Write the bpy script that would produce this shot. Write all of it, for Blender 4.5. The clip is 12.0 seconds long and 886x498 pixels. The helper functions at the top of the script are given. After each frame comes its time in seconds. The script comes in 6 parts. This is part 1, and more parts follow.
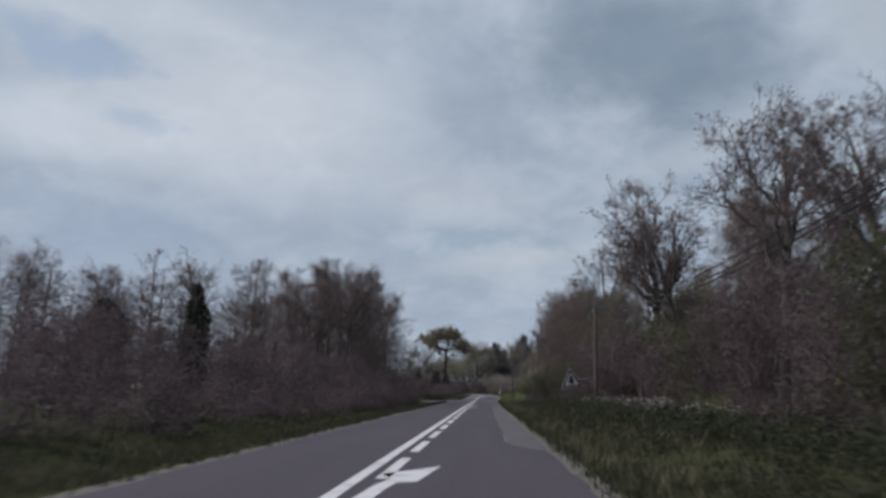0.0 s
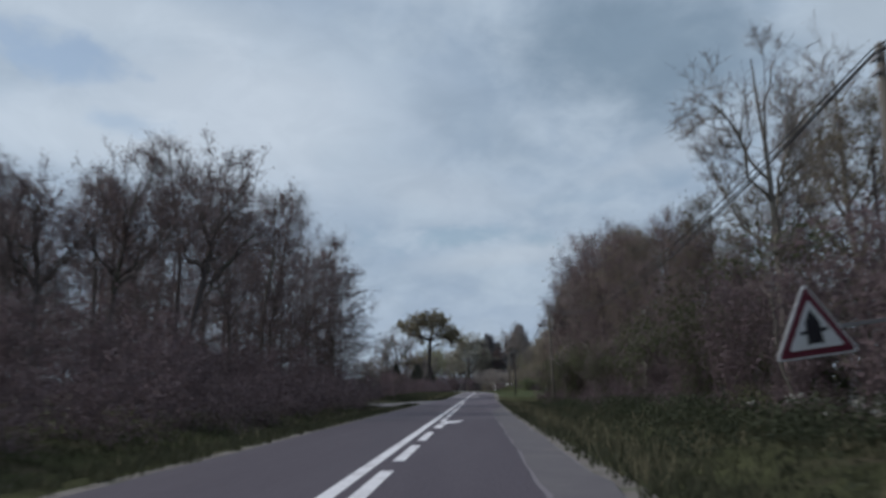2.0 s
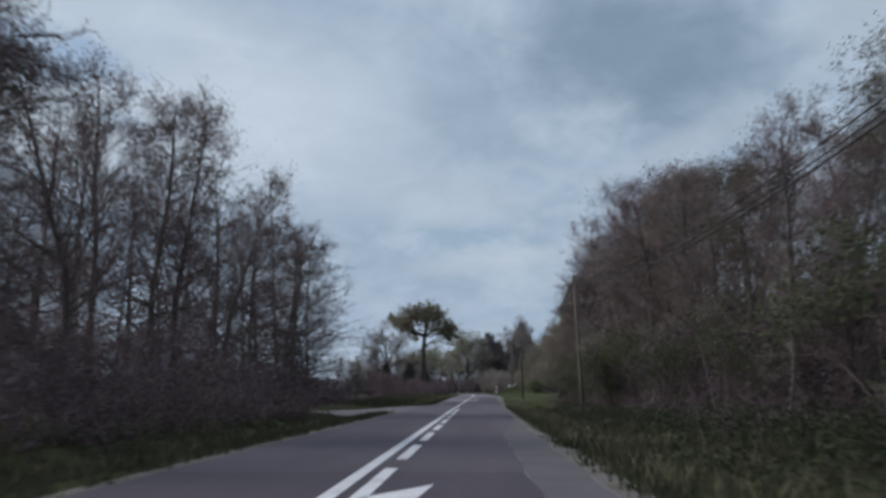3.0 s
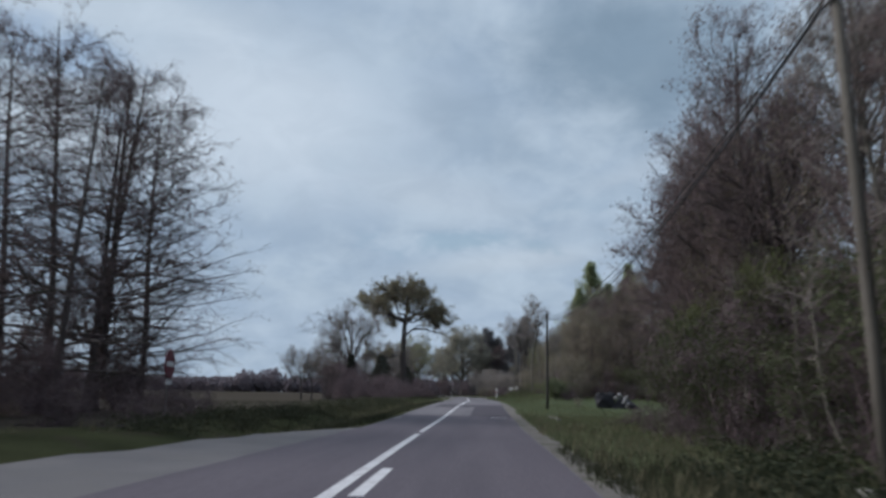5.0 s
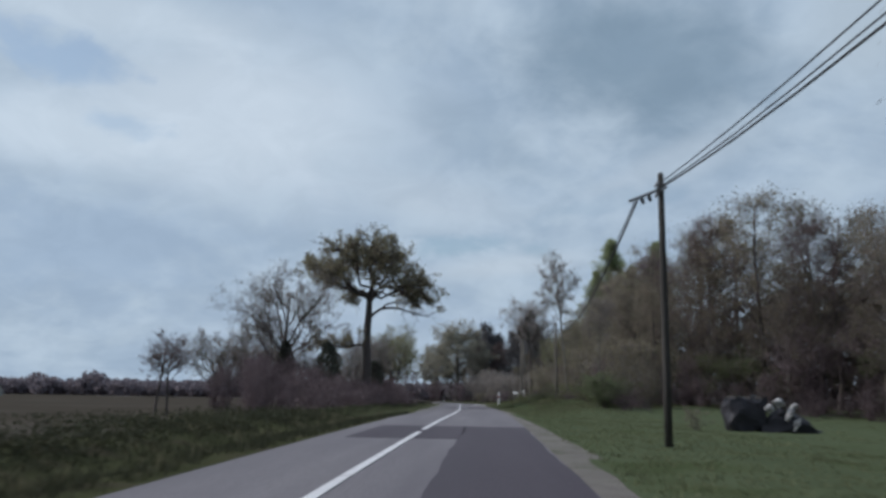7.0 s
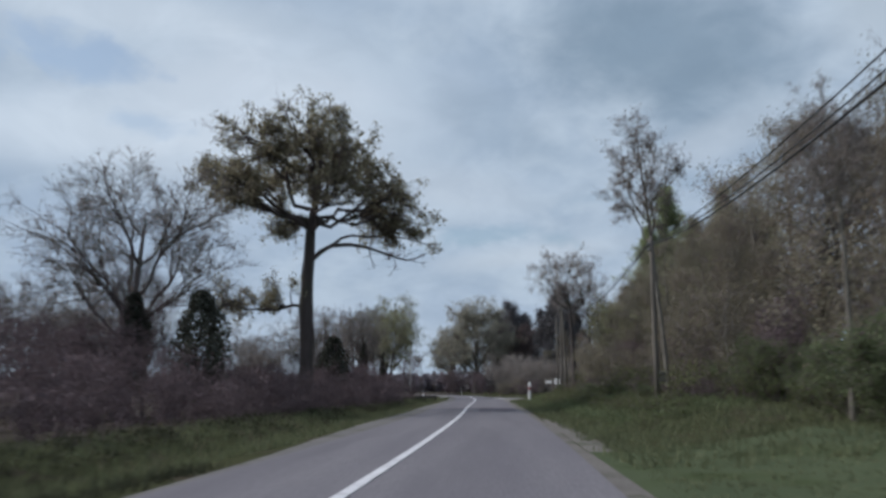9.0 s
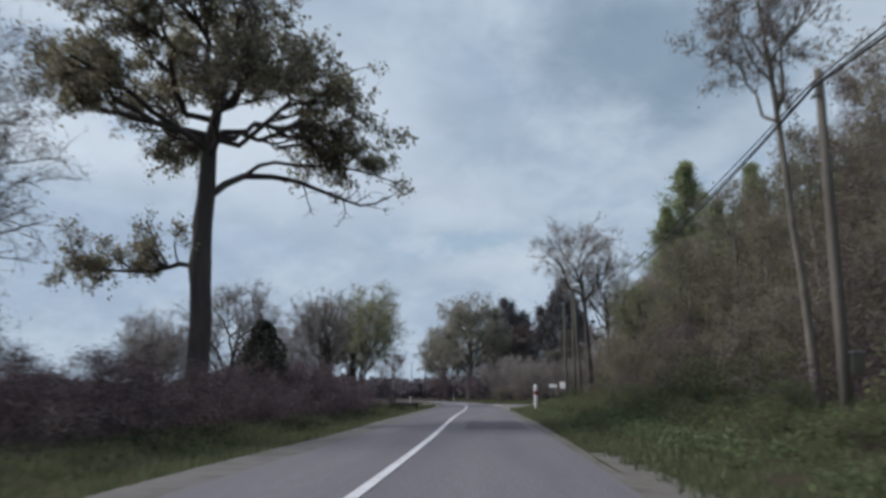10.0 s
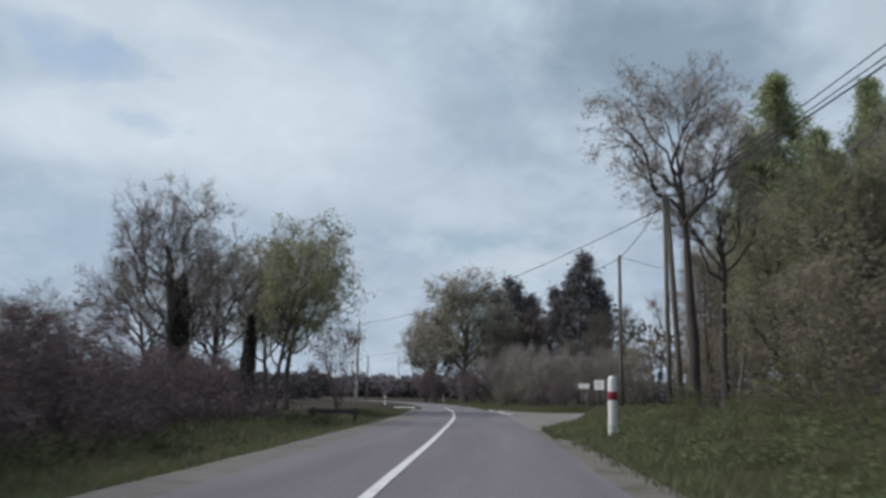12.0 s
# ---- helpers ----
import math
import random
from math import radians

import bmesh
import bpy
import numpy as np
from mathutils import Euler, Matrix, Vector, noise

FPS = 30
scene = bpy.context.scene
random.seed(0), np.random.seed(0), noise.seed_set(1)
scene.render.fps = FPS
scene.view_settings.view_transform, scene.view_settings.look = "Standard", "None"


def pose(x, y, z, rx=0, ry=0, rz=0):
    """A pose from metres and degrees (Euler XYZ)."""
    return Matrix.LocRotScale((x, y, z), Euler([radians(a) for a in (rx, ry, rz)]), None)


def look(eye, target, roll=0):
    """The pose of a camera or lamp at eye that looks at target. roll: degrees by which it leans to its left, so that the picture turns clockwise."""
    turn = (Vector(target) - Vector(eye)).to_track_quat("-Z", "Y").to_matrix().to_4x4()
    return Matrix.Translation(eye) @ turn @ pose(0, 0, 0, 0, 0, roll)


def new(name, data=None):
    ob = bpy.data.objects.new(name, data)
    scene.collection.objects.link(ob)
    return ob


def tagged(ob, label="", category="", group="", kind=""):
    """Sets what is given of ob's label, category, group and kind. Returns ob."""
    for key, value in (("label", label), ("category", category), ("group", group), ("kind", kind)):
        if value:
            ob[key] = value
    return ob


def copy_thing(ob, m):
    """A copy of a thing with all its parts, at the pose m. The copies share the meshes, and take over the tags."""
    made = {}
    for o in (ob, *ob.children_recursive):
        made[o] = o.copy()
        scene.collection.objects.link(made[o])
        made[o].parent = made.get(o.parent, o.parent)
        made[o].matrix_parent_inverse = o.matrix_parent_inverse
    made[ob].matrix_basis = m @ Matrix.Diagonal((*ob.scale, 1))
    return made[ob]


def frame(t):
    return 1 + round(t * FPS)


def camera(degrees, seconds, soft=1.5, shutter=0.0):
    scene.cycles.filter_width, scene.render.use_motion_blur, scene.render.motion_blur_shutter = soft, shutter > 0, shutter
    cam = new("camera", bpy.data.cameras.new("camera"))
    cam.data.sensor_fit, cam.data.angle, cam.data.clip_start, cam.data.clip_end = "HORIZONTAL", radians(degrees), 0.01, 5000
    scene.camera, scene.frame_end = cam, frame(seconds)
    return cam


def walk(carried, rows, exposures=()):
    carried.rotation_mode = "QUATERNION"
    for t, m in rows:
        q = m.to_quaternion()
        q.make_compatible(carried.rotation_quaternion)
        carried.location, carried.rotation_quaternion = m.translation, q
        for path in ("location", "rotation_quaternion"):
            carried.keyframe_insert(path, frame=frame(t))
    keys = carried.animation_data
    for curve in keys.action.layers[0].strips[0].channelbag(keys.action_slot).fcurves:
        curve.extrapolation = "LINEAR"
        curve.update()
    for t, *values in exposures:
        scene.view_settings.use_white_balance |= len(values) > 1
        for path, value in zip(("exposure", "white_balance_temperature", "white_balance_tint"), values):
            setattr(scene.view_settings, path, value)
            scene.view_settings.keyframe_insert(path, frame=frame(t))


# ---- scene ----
cam = camera(56.0, 12.0, soft=3.1, shutter=0.3)
PATH = [
    (0, (0.102, 2.096, 0.986), (-0.003, 4.064, 1.324), 0.8),
    (0.5, (0.047, 10.473, 1.0), (-0.052, 12.441, 1.346), 0.3),
    (1, (0.049, 18.838, 0.973), (-0.043, 20.807, 1.312), 0.2),
    (1.5, (0.011, 27.221, 0.934), (-0.071, 29.19, 1.274), -0.0),
    (2, (-0.055, 35.613, 0.89), (-0.135, 37.584, 1.224), -0.4),
    (2.5, (-0.068, 44.014, 0.876), (-0.148, 45.984, 1.211), -0.5),
    (4.5, (0.02, 77.566, 0.97), (-0.065, 79.534, 1.316), 1.6),
    (5, (0.033, 85.886, 0.978), (-0.045, 87.855, 1.321), 1.0),
    (5.5, (0.129, 94.172, 0.985), (0.052, 96.141, 1.325), 0.8),
    (6, (0.22, 102.347, 1.008), (0.145, 104.315, 1.355), 1.1),
    (6.5, (0.313, 110.426, 1.038), (0.238, 112.396, 1.376), 1.3),
    (7, (0.405, 118.426, 1.055), (0.332, 120.393, 1.41), 0.9),
    (9, (0.958, 150.286, 1.358), (0.832, 152.254, 1.691), -0.1),
    (9.5, (0.935, 158.259, 1.32), (0.81, 160.229, 1.639), -0.2),
    (10, (0.875, 166.179, 1.288), (0.761, 168.146, 1.635), -0.3),
    (10.5, (0.799, 174.157, 1.303), (0.69, 176.124, 1.644), 0.8),
    (11, (0.638, 182.09, 1.344), (0.536, 184.059, 1.68), 0.3),
    (11.5, (0.419, 190.014, 1.349), (0.314, 191.984, 1.681), 0.7),
    (12, (0.299, 197.848, 1.355), (0.186, 199.815, 1.702), 1.2),
]
walk(cam, [(t, look(eye, target, roll)) for t, eye, target, roll in PATH],
     exposures=[(0, -0.10, 6500, 16), (1, -0.10, 6400, 13.5), (2.2, -0.09, 6200, 12.5), (4.5, 0.0, 6150, 12), (7, 0.02, 6150, 11), (9.5, 0.07, 6250, 13), (12, 0.15, 6450, 12.5)])

# ---- world, sun, light ----
def link(nt, a, b):
    nt.links.new(a, b)


SUN_AZ, SUN_EL = radians(-84), radians(41)   # azimuth from +y towards +x
sun_from = Vector((math.sin(SUN_AZ) * math.cos(SUN_EL), math.cos(SUN_AZ) * math.cos(SUN_EL), math.sin(SUN_EL)))
sun = new("sun", bpy.data.lights.new("sun", "SUN"))
sun.data.energy, sun.data.angle, sun.data.color = 2.7, radians(14), (1.0, 0.95, 0.88)
sun.matrix_world = look((0, 0, 60), tuple(Vector((0, 0, 60)) - sun_from))

world = bpy.data.worlds.new("overcast_sky")
scene.world = world
world.use_nodes = True
wt = world.node_tree
wt.nodes.clear()
out = wt.nodes.new("ShaderNodeOutputWorld")
bg = wt.nodes.new("ShaderNodeBackground")
link(wt, bg.outputs[0], out.inputs[0])
sky = wt.nodes.new("ShaderNodeTexSky")
sky.sky_type, sky.sun_disc, sky.sun_elevation, sky.sun_rotation = "NISHITA", False, SUN_EL, SUN_AZ
sky.air_density, sky.dust_density, sky.ozone_density = 1.0, 2.0, 2.0
coord = wt.nodes.new("ShaderNodeTexCoord")
sep = wt.nodes.new("ShaderNodeSeparateXYZ")
link(wt, coord.outputs["Generated"], sep.inputs[0])


def wmath(op, a, b=None, clamp=False):
    n = wt.nodes.new("ShaderNodeMath")
    n.operation, n.use_clamp = op, clamp
    for i, v in enumerate((a, b)):
        if v is None:
            continue
        if isinstance(v, (int, float)):
            n.inputs[i].default_value = v
        else:
            link(wt, v, n.inputs[i])
    return n.outputs[0]


def wnoise(vec, scale, detail, rough=0.55, dist=0.0):
    n = wt.nodes.new("ShaderNodeTexNoise")
    n.inputs["Scale"].default_value, n.inputs["Detail"].default_value = scale, detail
    n.inputs["Roughness"].default_value, n.inputs["Distortion"].default_value = rough, dist
    link(wt, vec, n.inputs["Vector"])
    return n.outputs["Fac"]


def wramp(fac, lo, hi):
    n = wt.nodes.new("ShaderNodeMapRange")
    n.interpolation_type = "SMOOTHSTEP"
    n.inputs["From Min"].default_value, n.inputs["From Max"].default_value = lo, hi
    link(wt, fac, n.inputs["Value"])
    return n.outputs[0]


def wmix(fac, a, b):
    n = wt.nodes.new("ShaderNodeMix")
    n.data_type = "RGBA"
    link(wt, fac, n.inputs["Factor"])
    for s, v in (("A", a), ("B", b)):
        slot = n.inputs[6] if s == "A" else n.inputs[7]
        if isinstance(v, tuple):
            slot.default_value = (*v, 1)
        else:
            link(wt, v, slot)
    return n.outputs[2]


# the cloud deck: flat layers seen from below, in perspective
up = wmath("ADD", wmath("MAXIMUM", sep.outputs[2], 0.0), 0.42)
deck = wt.nodes.new("ShaderNodeCombineXYZ")
link(wt, wmath("DIVIDE", sep.outputs[0], up), deck.inputs[0])
link(wt, wmath("DIVIDE", sep.outputs[1], up), deck.inputs[1])
soft_noise = wnoise(deck.outputs[0], 4.5, 5, 0.52, 0.5)
fine_noise = wnoise(deck.outputs[0], 12.0, 6, 0.55, 0.3)
warp = wmath("ADD", wmath("MULTIPLY", soft_noise, 0.6), wmath("MULTIPLY", fine_noise, 0.4))


azimuth = wmath("MULTIPLY", wmath("ARCTAN2", sep.outputs[0], sep.outputs[1]), 57.2958)
elevation = wmath("MULTIPLY", wmath("ARCSINE", sep.outputs[2]), 57.2958)


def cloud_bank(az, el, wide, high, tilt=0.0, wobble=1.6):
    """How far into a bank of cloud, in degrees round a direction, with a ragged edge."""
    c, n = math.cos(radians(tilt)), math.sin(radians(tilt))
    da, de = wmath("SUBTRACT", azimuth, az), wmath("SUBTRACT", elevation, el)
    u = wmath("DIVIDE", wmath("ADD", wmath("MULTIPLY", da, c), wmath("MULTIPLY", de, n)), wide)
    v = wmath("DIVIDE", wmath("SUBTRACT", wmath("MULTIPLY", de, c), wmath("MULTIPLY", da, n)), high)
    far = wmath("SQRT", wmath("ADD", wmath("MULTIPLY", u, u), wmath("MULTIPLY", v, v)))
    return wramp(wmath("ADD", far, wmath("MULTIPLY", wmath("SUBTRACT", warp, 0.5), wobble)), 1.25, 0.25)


blue = wt.nodes.new("ShaderNodeMix")
blue.data_type, blue.blend_type = "RGBA", "MULTIPLY"
blue.inputs[0].default_value = 1.0
blue.inputs[7].default_value = (0.125, 0.125, 0.112, 1)
link(wt, sky.outputs[0], blue.inputs[6])
base = wmix(wramp(warp, 0.34, 0.66), (0.345, 0.435, 0.530), (0.455, 0.545, 0.622))
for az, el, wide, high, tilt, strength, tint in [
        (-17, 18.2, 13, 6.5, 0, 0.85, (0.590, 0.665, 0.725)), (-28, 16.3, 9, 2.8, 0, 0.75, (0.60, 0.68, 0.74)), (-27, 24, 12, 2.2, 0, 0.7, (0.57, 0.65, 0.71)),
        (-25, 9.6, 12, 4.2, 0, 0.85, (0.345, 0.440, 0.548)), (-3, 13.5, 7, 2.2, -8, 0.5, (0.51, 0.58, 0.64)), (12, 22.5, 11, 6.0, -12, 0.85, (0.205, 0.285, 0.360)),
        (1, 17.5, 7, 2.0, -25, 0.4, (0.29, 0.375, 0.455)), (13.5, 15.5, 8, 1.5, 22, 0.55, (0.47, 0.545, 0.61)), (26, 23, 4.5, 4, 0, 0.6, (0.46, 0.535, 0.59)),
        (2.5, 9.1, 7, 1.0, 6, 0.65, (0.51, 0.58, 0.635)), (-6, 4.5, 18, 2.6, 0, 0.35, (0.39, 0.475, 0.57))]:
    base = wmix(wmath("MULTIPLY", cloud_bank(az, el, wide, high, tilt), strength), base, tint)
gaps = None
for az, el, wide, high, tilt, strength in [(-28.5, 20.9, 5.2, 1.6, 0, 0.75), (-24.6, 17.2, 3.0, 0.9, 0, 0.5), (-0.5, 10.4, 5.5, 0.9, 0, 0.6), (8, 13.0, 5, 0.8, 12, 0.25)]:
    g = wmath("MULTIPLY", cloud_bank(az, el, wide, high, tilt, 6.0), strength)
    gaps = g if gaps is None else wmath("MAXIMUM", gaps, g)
mottle = wramp(wnoise(deck.outputs[0], 8.0, 8, 0.62, 0.7), 0.36, 0.64)
shade = wt.nodes.new("ShaderNodeMix")
shade.data_type, shade.blend_type = "RGBA", "MULTIPLY"
shade.inputs[0].default_value = 1.0
link(wt, base, shade.inputs[6])
link(wt, wmix(mottle, (0.962, 0.965, 0.968), (1.032, 1.030, 1.028)), shade.inputs[7])
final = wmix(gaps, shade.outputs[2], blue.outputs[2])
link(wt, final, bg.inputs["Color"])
bg.inputs["Strength"].default_value = 1.0

# ---- materials ----
def material(name, c1, c2, scale=3.0, fine=40.0, rough=0.9, bump=0.3, bump_dist=0.01, island=0.0, obj=0.0, metal=0.0, stain=None, stain_scale=0.6, spec=0.3, stretch=(1, 1, 1)):
    m = bpy.data.materials.new(name)
    m.use_nodes = True
    nt = m.node_tree
    b = nt.nodes["Principled BSDF"]
    b.inputs["Roughness"].default_value, b.inputs["Metallic"].default_value = rough, metal
    b.inputs["Specular IOR Level"].default_value = spec
    geo = nt.nodes.new("ShaderNodeTexCoord")
    mp = nt.nodes.new("ShaderNodeMapping")
    mp.inputs["Scale"].default_value = stretch
    link(nt, geo.outputs["Object"], mp.inputs["Vector"])

    def noise_of(s, d):
        n = nt.nodes.new("ShaderNodeTexNoise")
        n.inputs["Scale"].default_value, n.inputs["Detail"].default_value = s, d
        link(nt, mp.outputs[0], n.inputs["Vector"])
        return n.outputs["Fac"]

    def mixed(fac, a, bb, blend="MIX"):
        n = nt.nodes.new("ShaderNodeMix")
        n.data_type, n.blend_type = "RGBA", blend
        if isinstance(fac, float):
            n.inputs[0].default_value = fac
        else:
            link(nt, fac, n.inputs[0])
        for i, v in ((6, a), (7, bb)):
            if isinstance(v, tuple):
                n.inputs[i].default_value = (*v, 1)
            else:
                link(nt, v, n.inputs[i])
        return n.outputs[2]

    def ranged(v, a, bb, lo, hi):
        n = nt.nodes.new("ShaderNodeMapRange")
        for k, val in (("From Min", a), ("From Max", bb), ("To Min", lo), ("To Max", hi)):
            n.inputs[k].default_value = val
        link(nt, v, n.inputs["Value"])
        return n.outputs[0]

    coarse, grain = noise_of(scale, 5), noise_of(fine, 3)
    col = mixed(ranged(coarse, 0.32, 0.68, 0, 1), c1, c2)
    col = mixed(ranged(grain, 0.3, 0.7, 0.0, 0.45), col, tuple(v * 0.55 for v in c1))
    if stain:
        col = mixed(ranged(noise_of(stain_scale, 4), 0.52, 0.66, 0, 0.8), col, stain)
    gain = None
    if island:
        g = nt.nodes.new("ShaderNodeNewGeometry")
        gain = ranged(g.outputs["Random Per Island"], 0, 1, 1 - island, 1 + island)
    if obj:
        oi = nt.nodes.new("ShaderNodeObjectInfo")
        og = ranged(oi.outputs["Random"], 0, 1, 1 - obj, 1 + obj)
        if gain is not None:
            mm = nt.nodes.new("ShaderNodeMath")
            mm.operation = "MULTIPLY"
            link(nt, gain, mm.inputs[0]), link(nt, og, mm.inputs[1])
            gain = mm.outputs[0]
        else:
            gain = og
    if gain is not None:
        hsv = nt.nodes.new("ShaderNodeHueSaturation")
        link(nt, gain, hsv.inputs["Value"])
        link(nt, col, hsv.inputs["Color"])
        col = hsv.outputs[0]
    link(nt, col, b.inputs["Base Color"])
    if bump:
        bp = nt.nodes.new("ShaderNodeBump")
        bp.inputs["Strength"].default_value, bp.inputs["Distance"].default_value = bump, bump_dist
        link(nt, grain, bp.inputs["Height"])
        link(nt, bp.outputs[0], b.inputs["Normal"])
    return m


def leafy(m, amount=0.45):
    """Let light through thin leaves."""
    nt = m.node_tree
    b = nt.nodes["Principled BSDF"]
    tr = nt.nodes.new("ShaderNodeBsdfTranslucent")
    link(nt, b.inputs["Base Color"].links[0].from_socket, tr.inputs["Color"])
    mx = nt.nodes.new("ShaderNodeMixShader")
    mx.inputs[0].default_value = amount
    o = nt.nodes["Material Output"]
    link(nt, b.outputs[0], mx.inputs[1]), link(nt, tr.outputs[0], mx.inputs[2])
    link(nt, mx.outputs[0], o.inputs["Surface"])
    return m


M_ASPHALT = material("dark_asphalt", (0.060, 0.049, 0.064), (0.080, 0.067, 0.083), 1.1, 60, 0.85, 0.5, 0.006, stain=(0.056, 0.048, 0.061), stain_scale=0.7, stretch=(1, 0.07, 1))
M_ASPHALT_WORN = material("worn_dark_asphalt", (0.100, 0.085, 0.105), (0.132, 0.113, 0.134), 1.1, 60, 0.86, 0.5, 0.006, stain=(0.072, 0.062, 0.077), stain_scale=0.7, stretch=(1, 0.07, 1))
M_ASPHALT_HALF = material("half_worn_asphalt", (0.077, 0.064, 0.081), (0.103, 0.088, 0.106), 1.1, 60, 0.86, 0.5, 0.006, stain=(0.063, 0.054, 0.068), stain_scale=0.7, stretch=(1, 0.07, 1))
M_ASPHALT_GREY = material("worn_grey_asphalt", (0.142, 0.130, 0.148), (0.190, 0.176, 0.191), 1.1, 60, 0.88, 0.5, 0.006, stain=(0.118, 0.108, 0.123), stain_scale=0.7, stretch=(1, 0.07, 1))
M_SHOULDER = material("pale_worn_shoulder", (0.098, 0.090, 0.102), (0.130, 0.120, 0.125), 1.2, 50, 0.92, 0.5, 0.008, stain=(0.11, 0.10, 0.10))
M_STRIP = material("worn_gravel_edge", (0.135, 0.126, 0.122), (0.185, 0.172, 0.162), 1.4, 60, 0.95, 0.6, 0.012, stain=(0.095, 0.092, 0.075), stain_scale=1.1)
M_DUSTYROAD = material("dusty_side_road", (0.185, 0.172, 0.165), (0.245, 0.228, 0.215), 0.8, 50, 0.94, 0.5, 0.008, stain=(0.17, 0.158, 0.145))
M_SIDEROAD = material("pale_side_road", (0.145, 0.137, 0.145), (0.19, 0.178, 0.18), 0.8, 50, 0.92, 0.5, 0.008, stain=(0.15, 0.14, 0.14))
M_PAINT = material("white_road_paint", (0.62, 0.61, 0.64), (0.72, 0.71, 0.73), 3, 45, 0.7, 0.3, 0.003, stain=(0.42, 0.40, 0.42), stain_scale=2.5)
M_GROUND = material("grass_and_soil", (0.046, 0.050, 0.028), (0.070, 0.074, 0.040), 0.5, 18, 1.0, 0.8, 0.04, spec=0.0, stain=(0.062, 0.052, 0.040), stain_scale=0.9)
M_FIELD = material("bare_spring_field", (0.056, 0.049, 0.041), (0.076, 0.066, 0.055), 0.15, 6, 1.0, 0.6, 0.05, spec=0.0, stain=(0.072, 0.064, 0.056), stain_scale=0.05)
M_LAWN = material("short_lawn", (0.076, 0.094, 0.056), (0.104, 0.124, 0.072), 0.5, 30, 1.0, 0.6, 0.03, spec=0.0, stain=(0.052, 0.066, 0.032), stain_scale=0.5)
M_GRAVEL = material("gravel_verge", (0.145, 0.130, 0.120), (0.200, 0.182, 0.165), 2.0, 70, 0.95, 0.8, 0.02, stain=(0.075, 0.080, 0.048), stain_scale=1.5)
M_GRASS = leafy(material("grass_blades", (0.142, 0.160, 0.088), (0.198, 0.216, 0.118), 0.6, 30, 0.8, 0, island=0.3), 0.35)
# Darker, duller base colour than the blades above.
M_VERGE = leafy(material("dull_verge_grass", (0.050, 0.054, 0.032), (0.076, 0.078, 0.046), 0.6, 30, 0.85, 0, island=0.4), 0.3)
M_DRY = leafy(material("dry_grass_blades", (0.16, 0.145, 0.09), (0.22, 0.20, 0.13), 0.8, 30, 0.9, 0, island=0.4), 0.3)
M_BARK = material("dark_bark", (0.083, 0.069, 0.068), (0.126, 0.105, 0.099), 4, 30, 0.95, 0.9, 0.03, obj=0.2, stain=(0.075, 0.08, 0.06), stain_scale=1.5, stretch=(1, 1, 0.25))
M_BARK_PALE = material("pale_grey_bark", (0.15, 0.135, 0.115), (0.24, 0.22, 0.19), 3, 20, 0.9, 0.6, 0.02, obj=0.15, stain=(0.07, 0.065, 0.055), stain_scale=2.0, stretch=(1, 1, 0.5))
M_TWIG = material("brown_twigs", (0.128, 0.096, 0.104), (0.176, 0.134, 0.138), 2, 20, 0.95, 0, island=0.15, obj=0.2)
M_TWIG_GREY = material("grey_twigs", (0.19, 0.165, 0.155), (0.25, 0.22, 0.20), 2, 20, 0.95, 0, island=0.3, obj=0.2)
M_BUD = leafy(material("bronze_buds", (0.148, 0.114, 0.108), (0.196, 0.152, 0.138), 0.8, 12, 0.85, 0, island=0.4, obj=0.2))
M_OLIVE = leafy(material("olive_young_leaves", (0.196, 0.170, 0.127), (0.258, 0.224, 0.160), 0.7, 12, 0.85, 0, island=0.15, obj=0.35))
M_GREEN = leafy(material("fresh_green_leaves", (0.128, 0.144, 0.066), (0.184, 0.198, 0.090), 0.7, 12, 0.75, 0, island=0.4, obj=0.2))
M_SPRING = leafy(material("light_spring_leaves", (0.275, 0.280, 0.160), (0.355, 0.355, 0.205), 0.7, 12, 0.8, 0, island=0.3, obj=0.15), 0.55)
M_POPLAR = leafy(material("yellow_green_poplar_leaves", (0.335, 0.380, 0.215), (0.400, 0.445, 0.250), 0.3, 6, 0.75, 0, island=0.3, obj=0.1), 0.65)
M_DARKLEAF = leafy(material("dark_evergreen_leaves", (0.054, 0.056, 0.045), (0.080, 0.083, 0.062), 0.8, 12, 0.6, 0, island=0.45, obj=0.2), 0.15)
M_BRAMBLE = leafy(material("brown_bramble_leaves", (0.120, 0.089, 0.102), (0.166, 0.124, 0.130), 0.6, 12, 0.9, 0, island=0.22, obj=0.2), 0.3)
M_HAZE = leafy(material("pale_olive_leaves", (0.214, 0.192, 0.142), (0.280, 0.250, 0.174), 0.7, 12, 0.85, 0, island=0.15, obj=0.3), 0.6)
M_PALEHAZE = leafy(material("grey_green_young_leaves", (0.330, 0.320, 0.255), (0.420, 0.400, 0.315), 0.5, 8, 0.85, 0, island=0.15, obj=0.15), 0.6)
M_DULLGREEN = leafy(material("dull_green_leaves", (0.088, 0.100, 0.055), (0.124, 0.138, 0.074), 0.7, 12, 0.85, 0, island=0.25, obj=0.3), 0.4)
M_BLUSH = leafy(material("pinkish_young_buds", (0.305, 0.270, 0.250), (0.385, 0.340, 0.312), 0.7, 12, 0.85, 0, island=0.3, obj=0.15), 0.5)
M_FRESH = leafy(material("fresh_weed_leaves", (0.138, 0.168, 0.088), (0.190, 0.224, 0.114), 0.7, 12, 0.8, 0, island=0.3, obj=0.2), 0.4)
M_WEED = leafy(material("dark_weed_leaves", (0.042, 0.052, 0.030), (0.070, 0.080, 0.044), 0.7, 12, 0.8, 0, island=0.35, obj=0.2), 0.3)
